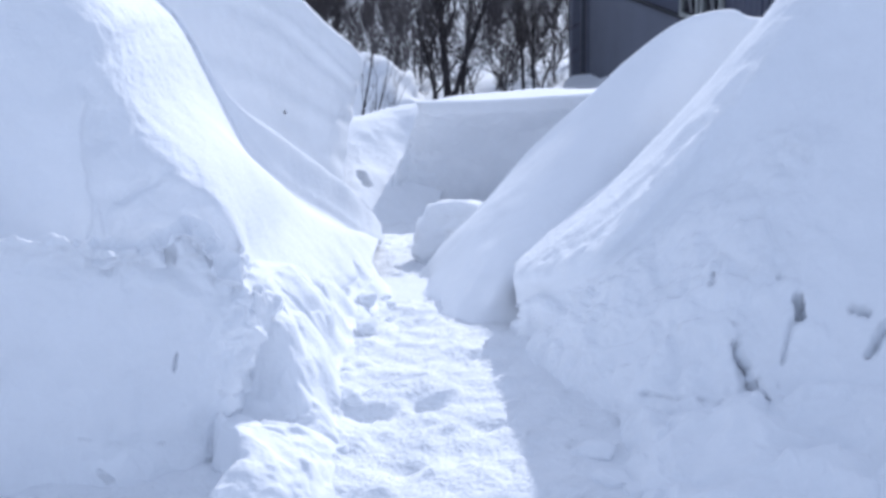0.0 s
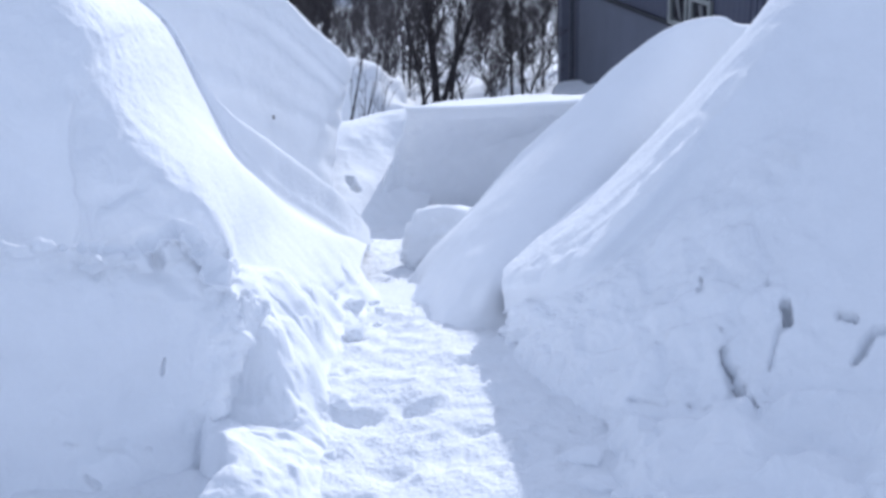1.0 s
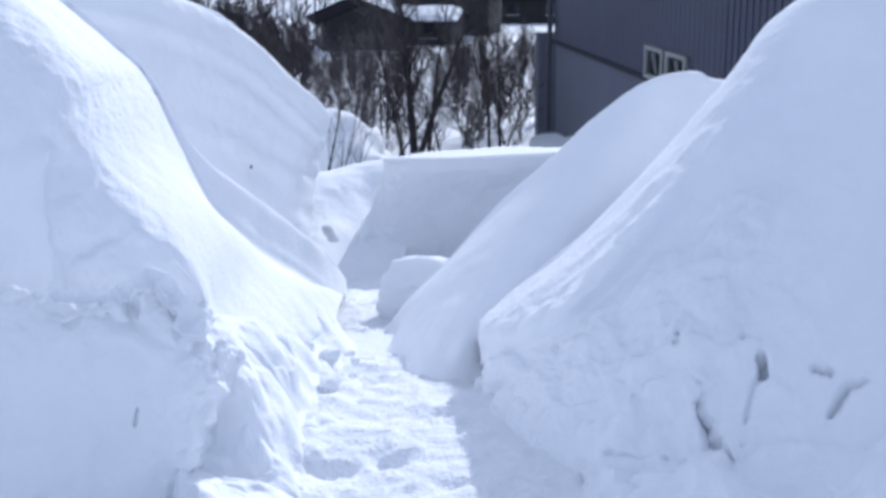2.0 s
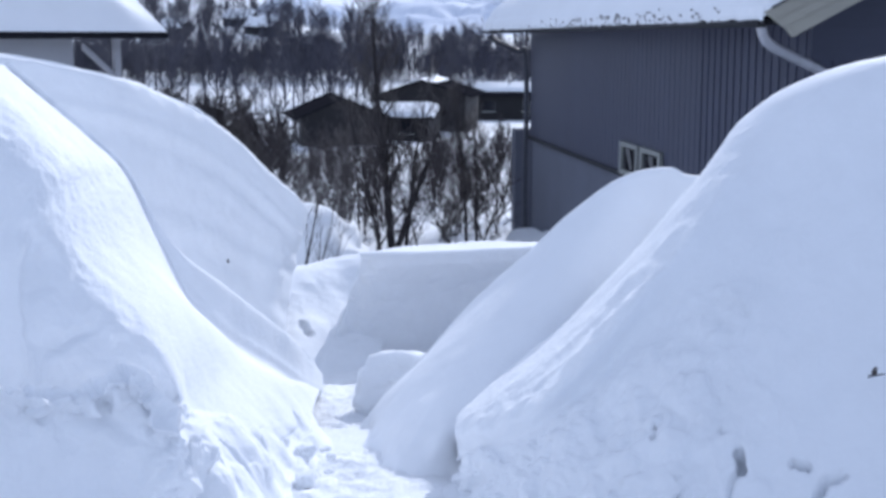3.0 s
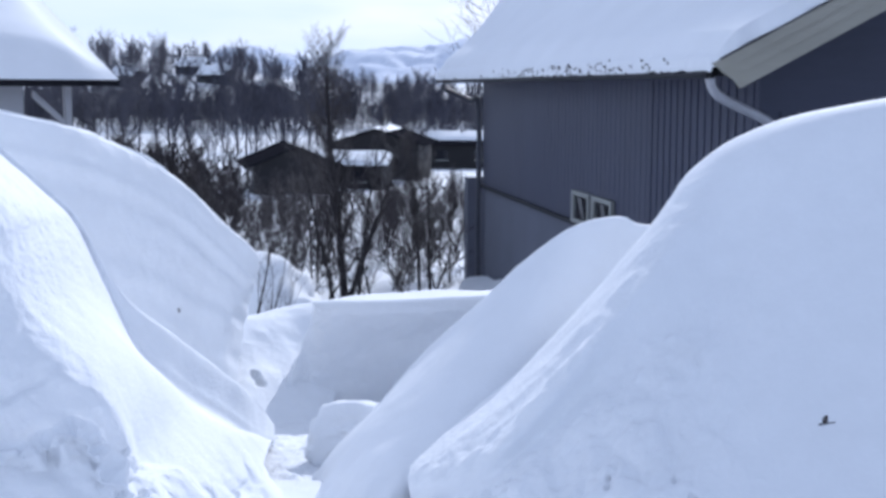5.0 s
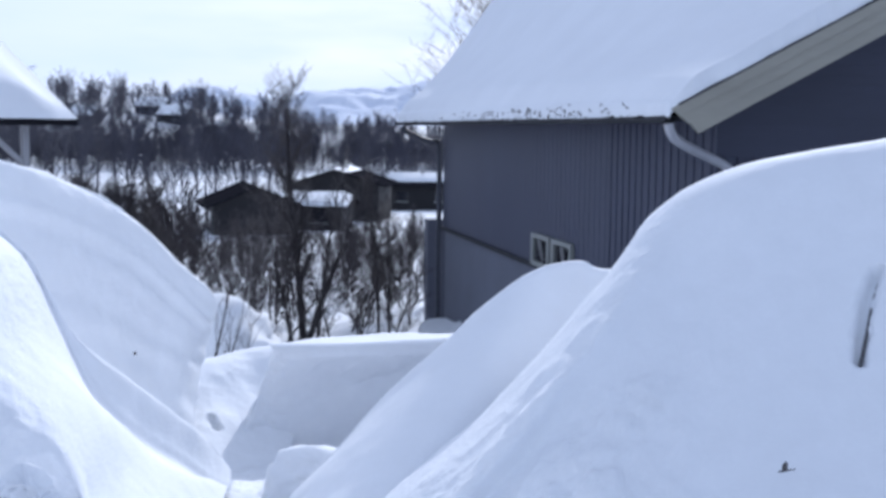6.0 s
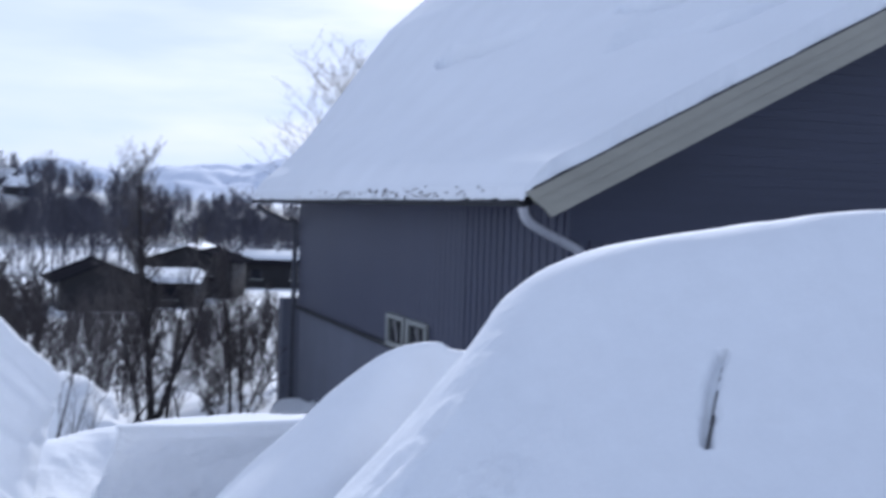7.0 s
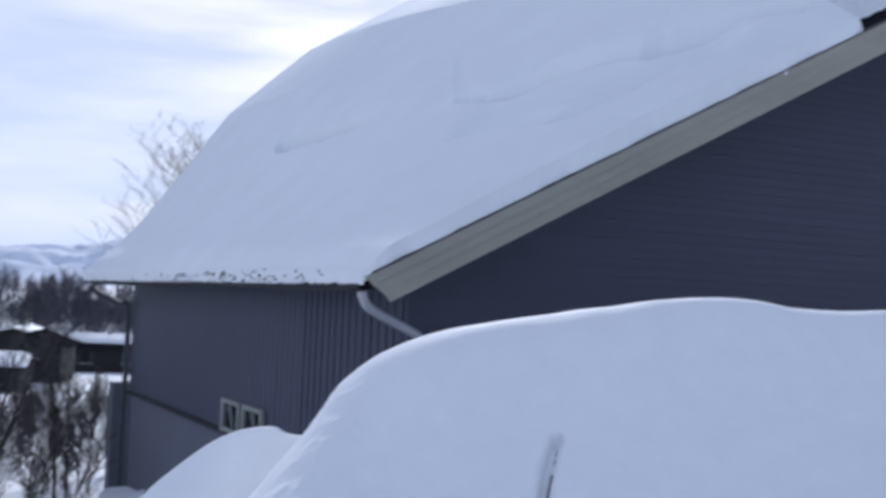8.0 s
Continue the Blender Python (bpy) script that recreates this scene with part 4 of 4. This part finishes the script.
def frozen_debris():
    """Dark moss and needles along the lower edge of the roof snow."""
    rng = random.Random(12)
    runs = []
    for k in range(120):
        y = rng.betavariate(1.6, 2.2) * 10.5
        row = int((y + VERGE) / (LENGTH + VERGE + FAR_VERGE) * 479)
        col = int(rng.random() ** 3 * (2.4 if 2.0 < y < 3.2 else 1.1))
        low = rng.random() ** 0.6 if col == 0 else 0.0
        a = Vector(DRIFT[row, max(col, 1)]).lerp(Vector(DRIFT[row, 0]), low)
        b = a + Vector((rng.uniform(-.05, .03), rng.uniform(-.05, .05), rng.uniform(-.03, .01)))
        runs.append(([a + Vector((-.012, 0, -.01)), a.lerp(b, .5) + Vector((-.02, 0, .01)), b], [rng.uniform(.003, .011), rng.uniform(.003, .012), .002]))
    return runs


debris = tube_object("frozen_debris", frozen_debris(), M_DIRT, None, 4)
tagged(debris, "dark moss and needles frozen into the roof snow's edge", "debris", kind="stuff")
debris.matrix_world = HOUSE

# ---- other houses ----
def far_house(at, turn, size, wall_h, rise, wall_mat, label, snow_depth=0.5, cover=1.0, overhang=0.6, porch=0.0):
    """A gabled house; local y along the ridge."""
    h = thing("house", Matrix.Translation(at) @ Matrix.Rotation(turn, 4, "Z"), label, "house")
    w, d = size[0] / 2, size[1] / 2
    part("wall", boxed((-w, -d, -2.5), (w, d, wall_h)), wall_mat, h)
    if porch:
        for x in (w - 0.1, 0.0):
            part("porch_post", boxed((x - 0.08, d + porch - 0.5, -2.5), (x + 0.08, d + porch - 0.34, wall_h), 0.01), wall_mat, h, "pale porch post")
        part("porch_brace", prism([(w - 0.16, d + porch - 0.5, wall_h - 1.3), (w - 0.16, d + porch - 0.5, wall_h - 1.15), (w - 0.16, d + porch - 1.3, wall_h - 0.45), (w - 0.16, d + porch - 1.3, wall_h - 0.6)], (0.1, 0, 0)), wall_mat, h, "diagonal brace")
    for s in (-1, 1):
        part("wall", prism([(-w, s * d - 0.1, wall_h), (w, s * d - 0.1, wall_h), (0, s * d - 0.1, wall_h + rise)], (0, 0.2, 0)), wall_mat, h, "boarded gable")
        k = overhang * rise / w
        part("roof", prism([(0, -d - overhang, wall_h + rise), (s * (w + overhang), -d - overhang, wall_h - k), (s * (w + overhang), -d - overhang, wall_h - k + 0.14), (0, -d - overhang, wall_h + rise + 0.14)], (0, 2 * (d + overhang) + porch, 0)), M_FELT, h, "dark roof slope")
    for z, n in ((0.35 * wall_h, 2),):
        for i in range(n):
            y = -d + (i + 0.6) * size[1] / n
            win = part("window", boxed((-w - 0.04, y - 0.6, z), (-w + 0.02, y + 0.6, z + 1.0)), M_GLASS, h)
            part("frame", boxed((-w - 0.06, y - 0.7, z - 0.1), (-w - 0.035, y + 0.7, z), 0), M_CREAM, win)
    if snow_depth:
        for s in (-1, 1):
            uu, vv = np.meshgrid(np.linspace(0, 1, 24), np.linspace(0, 1, 30))
            x = s * uu * (w + overhang)
            y = -d - overhang + vv * (2 * (d + overhang) + porch)
            z = wall_h + rise + 0.15 - np.abs(x) * rise / w
            edge = step(0, 0.12, vv) * (1 - step(0.88, 1, vv)) * (1 - step(cover - 0.12, cover, uu))
            lift = snow_depth * edge * (1 + 0.15 * rough(np.stack([x, y, z], -1).reshape(-1, 3), 2.0, 2, 81).reshape(x.shape)) + np.where(uu <= cover, 0.01, -0.1)
            ob = new("roof_snow", grid_mesh("roof_snow", np.stack([x, y, z + lift], -1)[:, ::s], M_ROOFSNOW))
            tagged(ob, "snow lying on a house roof", "snow")
            ob.matrix_world = h.matrix_world
    return h


pale = far_house((-14.75, 29.3, -1.62), radians(-45), (8.0, 8.4), 3.72, 2.3, M_WHITEWALL, "pale grey house with a snow-laden roof", 0.55, overhang=0.6, porch=1.6)
far_house((-8.7, 92, -6.1), radians(12), (6.0, 8), 2.4, 1.25, M_DARKWALL, "dark boarded house below the snowy slope", 0.0)
far_house((-4.6, 100, -6.3), radians(80), (5.0, 6), 2.0, 0.6, M_DARKWALL, "low dark outbuilding beside bare birches", 0.3, 1.0)
far_house((-2.2, 113, -6.1), radians(-8), (7.6, 9), 3.0, 1.2, M_DARKWALL, "dark boarded house among bare birches", 0.10, 0.22)
far_house((6.2, 132, -6.6), radians(85), (7, 8), 2.6, 0.9, M_DARKWALL, "dark boarded house beyond the garden trees", 0.2, 0.7)

# ---- trees ----
def grow(rng, base, height, radius, lean=(0, 0), depth=3, spread=0.55, count=(9, 6, 4), bare=0.25, twig=0.006, reach=1.0):
    """Runs of a bare tree: the trunk, and the branches."""
    trunk, branches = [], []

    def limb(p, way, length, r, level):
        n = 7 if level == 0 else 4 if level < 3 else 3
        pts, radii = [p.copy()], [r]
        d = way.normalized()
        for k in range(1, n + 1):
            wob = Vector((rng.uniform(-1, 1), rng.uniform(-1, 1), rng.uniform(-0.3, 0.7))) * (0.07 if level == 0 else 0.2)
            d = (d + wob).normalized()
            p = p + d * (length / n)
            pts.append(p.copy())
            radii.append(r * (1 - 0.85 * k / n))
        (trunk if level == 0 else branches).append((pts, radii))
        if level >= depth:
            return
        for i in range(count[level]):
            f = bare + (1 - bare) * (i + rng.random()) / count[level] if level == 0 else 0.2 + 0.8 * (i + rng.random()) / count[level]
            s = min(f * n, n - 0.01)
            k = int(s)
            q = pts[k].lerp(pts[k + 1], s - k)
            ax = rng.uniform(0, 2 * math.pi)
            out = Vector((math.cos(ax), math.sin(ax), 0))
            up = 0.75 + 0.5 * f if level == 0 else 0.55
            nd = (out * spread + d * up + Vector((0, 0, 0.15))).normalized()
            ln = length * ((0.50 - 0.28 * f) * reach if level == 0 else rng.uniform(0.35, 0.6))
            limb(q, nd, ln, max(radii[k] * 0.5, twig), level + 1)

    limb(Vector(base), Vector((lean[0], lean[1], 1)), height, radius, 0)
    return trunk, branches


def tree(at, height, radius, seed, label, lean=(0, 0), **more):
    rng = random.Random(seed)
    t = thing("tree", Matrix.Translation(at), label, "tree", "bare garden trees")
    trunk, branches = grow(rng, (0, 0, -0.3), height, radius, lean, **more)
    tube_object("trunk", trunk, M_BARK, t, 8)
    tube_object("crown", branches, M_TWIG, t, 3, "leafless twigs")
    return t


def on_ground(x, y):
    return (x, y, float(ground_level(np.array([x]), np.array([y]))[0]))


tree(on_ground(-1.28, 25), 5.15, 0.095, 1, "bare birch with a straight dark trunk", (0.0, 0), count=(40, 9, 5), depth=3, spread=0.62, bare=0.26, reach=0.55, twig=0.005)
tree(on_ground(-1.3, 24.2), 3.6, 0.07, 2, "leaning bare birch stem", (0.34, 0.02), count=(18, 8, 4), bare=0.3, spread=0.7, reach=0.6, twig=0.007)
tree(on_ground(0.26, 28), 3.5, 0.045, 3, "bushy bare birch beside the house", (0.02, 0), count=(38, 9, 4), bare=0.3, spread=0.6, reach=0.5, twig=0.005)
tree(on_ground(0.48, 27.4), 3.2, 0.045, 4, "bushy bare birch beside the house", (0.05, 0), count=(26, 8, 4), bare=0.25, spread=0.6, reach=0.5, twig=0.005)
tree(on_ground(-1.42, 24.6), 3.3, 0.05, 5, "thin bare birch stem leaning outwards", (-0.28, 0.05), count=(16, 7, 4), bare=0.25, spread=0.6, reach=0.5, twig=0.005)
tree(on_ground(-1.05, 24.9), 3.9, 0.045, 6, "thin upright bare birch stem", (0.1, 0.05), count=(18, 7, 4), bare=0.3, spread=0.55, reach=0.45, twig=0.005)
SHRUBS = [(-2.3, 23.5, 2.6), (-2.0, 26, 3.0), (-1.75, 24, 2.2), (-0.7, 25, 2.1), (-0.3, 24, 1.7), (0.1, 26, 2.0), (-2.7, 27, 2.4), (-0.5, 28, 2.6), (-3.1, 24, 2.4), (-2.5, 22.5, 1.9), (-1.9, 22.8, 1.7), (-0.9, 23.4, 1.6), (0.35, 24.6, 1.7), (0.7, 29, 2.4), (-0.1, 30, 2.6), (-1.3, 29, 2.7), (-2.2, 30, 3.0), (-3.6, 27, 2.6)]
for k, (x, y, h) in enumerate(SHRUBS):
    tree(on_ground(x, y), h, 0.028, 20 + k, "thin many-stemmed bare shrub in the snow", (((k * 7) % 5 - 2) * 0.25, 0.05), count=(12, 7, 4), bare=0.06, spread=0.95, twig=0.005)
SAPLINGS = [(-1.62, 11.6, 0.75), (-1.55, 11.8, 0.95), (-1.48, 12.0, 0.8), (-1.40, 11.7, 0.6), (-1.3, 12.1, 0.55), (-1.58, 12.3, 1.0)]
for k, (x, y, h) in enumerate(SAPLINGS):
    t = tree((x, y, -0.75), h + 0.45, 0.014, 50 + k, "thin bare sapling standing out of the snow", (0.1 + 0.05 * (k % 3), 0), count=(5, 2, 1), depth=2, bare=0.3, spread=0.35, twig=0.003)

tree(on_ground(3.45, 42), 9.1, 0.14, 77, "tall bare birch rising behind the house", (0.0, 0), count=(26, 8, 4), bare=0.45, spread=0.7, twig=0.01)

for ratio, y, turn in ((-.170, 395, 80), (-.152, 372, 70), (-.118, 330, 85), (-.072, 300, 60), (-.095, 296, 95), (-.225, 360, 75)):
    far_house(on_ground(ratio * y, y), radians(turn), (7, 9), 2.6, 1.9, M_DARKWALL, "small dark house under snow on the wooded hillside", 0.8)

# far woods
def woods(near, name, mat, label):
    rng = random.Random(7)
    kinds = []
    for k in range(12):
        full = k >= 8  # the last four kinds are the tall single trees
        trunk, branches = grow(rng, (0, 0, 0), 1.0, 0.013 if full else 0.016, (rng.uniform(-.1, .1), rng.uniform(-.1, .1)), depth=2, count=(28, 7) if full else (20, 6) if near else (18, 4), spread=0.5 if full else 0.6, bare=0.25 if full else 0.1, twig=0.003, reach=0.8 if full else 1.0)
        thin = 0.0020 if full else 0.0045
        pick = lambda q: q if len(q) > 5 else [q[0], q[-1]]
        runs = [(pick(p), [max(r, thin) for r in pick(rr)]) for p, rr in trunk + branches]
        v, f = tubes(runs, 3)
        kinds.append((np.array([tuple(q) for q in v]), np.array(f)))
    verts, faces, base = [], [], 0
    spots = []
    for _ in range(1350):  # dense belt along the valley side
        y = 234 + 40 * rng.random() ** 1.3
        ratio = rng.uniform(-0.42, 0.5)
        spots.append((ratio * y, y, rng.uniform(3.5, 8.4) * (1.0 if ratio < -0.05 else 0.95)))
    for _ in range(420):  # thinner woods up the hill
        y = rng.uniform(300, 640)
        spots.append((rng.uniform(-0.42, 0.02) * y, y, rng.uniform(4, 9)))
    for _ in range(260):
        y = rng.uniform(290, 520)
        spots.append((rng.uniform(0.0, 0.5) * y, y, rng.uniform(3, 7)))
    for ratio, up in ((-.30, .05), (-.285, .056), (-.27, .052), (-.255, .048), (-.24, .055), (-.228, .04), (-.215, .042), (-.20, .036), (-.19, .044), (-.172, .03), (-.143, .040), (-.136, .045), (-.129, .043),
                      (-.121, .034), (-.105, .030), (-.098, .038), (-.09, .034), (-.08, .036), (-.072, .03), (-.06, .02), (.012, .012), (.03, .008)):  # tall single trees
        y = rng.uniform(120, 190)
        spots.append((ratio * y, y, 1.75 + (0.74 * up - 0.006 + rng.uniform(-.004, .004)) * y - on_ground(ratio * y, y)[2]))
    for _ in range(60):  # garden trees between the houses
        y = rng.uniform(120, 222)
        x = rng.uniform(-0.42, 0.1) * y
        spots.append((x, y, rng.uniform(4, 8)))
    for _ in range(105):  # thicket beside the layered bank
        y, way = rng.uniform(34, 62), rng.uniform(-0.30, -0.112)
        spots.append((way * y, y, rng.uniform(1.8, 3.5) * (1 if way < -0.13 else 0.75)))
    for _ in range(80):  # scrub below the garden
        y = rng.uniform(28, 80)
        x = rng.uniform(-0.12, 0.07) * y
        spots.append((x, y, rng.uniform(0.9, 2.2)))
    spots = [q for q in spots if (q[1] < 110) == near]
    for x, y, h in spots:
        v, f = kinds[rng.randrange(8, 12) if h > 8.5 and y < 195 else rng.randrange(8)]
        a = rng.uniform(0, 6.28)
        c, s = math.cos(a), math.sin(a)
        fat = h * rng.uniform(0.8, 1.2)
        z = on_ground(x, y)[2]
        p = np.stack([(v[:, 0] * c - v[:, 1] * s) * fat + x, (v[:, 0] * s + v[:, 1] * c) * fat + y, v[:, 2] * h + z - 0.2], -1)
        verts.append(p)
        faces.append(f + base)
        base += len(v)
    verts, faces = np.concatenate(verts), np.concatenate(faces)
    me = bpy.data.meshes.new(name)
    me.vertices.add(len(verts))
    me.vertices.foreach_set("co", verts.reshape(-1).astype(np.float32))
    me.loops.add(faces.size)
    me.loops.foreach_set("vertex_index", faces.reshape(-1).astype(np.int32))
    me.polygons.add(len(faces))
    me.polygons.foreach_set("loop_start", np.arange(0, faces.size, 4, dtype=np.int32))
    me.update(calc_edges=True)
    me.materials.append(mat)
    return tagged(new(name, me), label, "woods", kind="stuff")


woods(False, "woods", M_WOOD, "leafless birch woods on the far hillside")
woods(True, "thicket", M_TWIG, "dark leafless thicket on the snowy slope")

# mountains on the skyline
def mountains():
    u, v = np.meshgrid(np.linspace(-1, 1, 420), np.linspace(0, 1, 60))
    x = u * 3200
    y = 3300 + v * 900
    p = np.stack([x, 0 * x, 0 * x], -1).reshape(-1, 3)
    top = 68 + 28 * rough(p, 520, 6, 91).reshape(x.shape)
    for at, high, wide in ((-470, 55, 130), (-60, 38, 150), (190, 45, 120), (420, 60, 170), (1100, 50, 400), (-1300, 50, 400)):
        top = top + high * np.exp(-((x - at) / wide) ** 2)
    q = np.stack([x, y, 0 * x], -1).reshape(-1, 3)
    z = top * np.sin(np.clip(v, 0, 1) * math.pi * 0.55) + (34 * np.abs(rough(q, 240, 5, 92)) + 12 * rough(q, 70, 3, 93)).reshape(x.shape) * np.sin(v * 3.1)
    return np.stack([x, y, z], -1)


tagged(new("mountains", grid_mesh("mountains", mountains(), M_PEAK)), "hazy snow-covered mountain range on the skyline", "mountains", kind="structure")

# ---- boards of the house walls ----
def board(name, bm_or_mesh, mat, parent, at=(0, 0, 0)):
    if isinstance(bm_or_mesh, bmesh.types.BMesh):
        me = bpy.data.meshes.new(name)
        bm_or_mesh.to_mesh(me)
        bm_or_mesh.free()
        me.materials.append(mat)
    else:
        me = bm_or_mesh
    ob = new(name, me)
    ob.parent = parent
    ob.location = at
    return ob


first = board("batten", boxed((-0.016, -0.025, SILL + 0.02), (0.0, 0.025, roof_z(0) - 0.02), 0.004), M_PAINT, wall, (0, 0.12, 0))
thin = None
for i in range(1, 63):
    y = 0.12 + i * 0.218
    if 4.55 < y < 6.72:
        continue
    if y < 3.2:
        board("batten", first.data, M_PAINT, wall, (0, y, 0))
    elif thin is None:
        thin = board("batten", boxed((-0.006, -0.03, SILL + 0.02), (0.0, 0.03, roof_z(0) - 0.02), 0.002), M_PAINT, wall, (0, y, 0))
    else:
        board("batten", thin.data, M_PAINT, wall, (0, y, 0))
upper = board("batten", boxed((-0.006, -0.03, SILL + 0.56), (0.0, 0.03, roof_z(0) - 0.02), 0.002), M_PAINT, wall, (0, 4.70, 0))
for i in range(1, 10):
    board("batten", upper.data, M_PAINT, wall, (0, 4.70 + i * 0.218, 0))
BAND = 1.52  # vertical boards below, lapped horizontal boards above
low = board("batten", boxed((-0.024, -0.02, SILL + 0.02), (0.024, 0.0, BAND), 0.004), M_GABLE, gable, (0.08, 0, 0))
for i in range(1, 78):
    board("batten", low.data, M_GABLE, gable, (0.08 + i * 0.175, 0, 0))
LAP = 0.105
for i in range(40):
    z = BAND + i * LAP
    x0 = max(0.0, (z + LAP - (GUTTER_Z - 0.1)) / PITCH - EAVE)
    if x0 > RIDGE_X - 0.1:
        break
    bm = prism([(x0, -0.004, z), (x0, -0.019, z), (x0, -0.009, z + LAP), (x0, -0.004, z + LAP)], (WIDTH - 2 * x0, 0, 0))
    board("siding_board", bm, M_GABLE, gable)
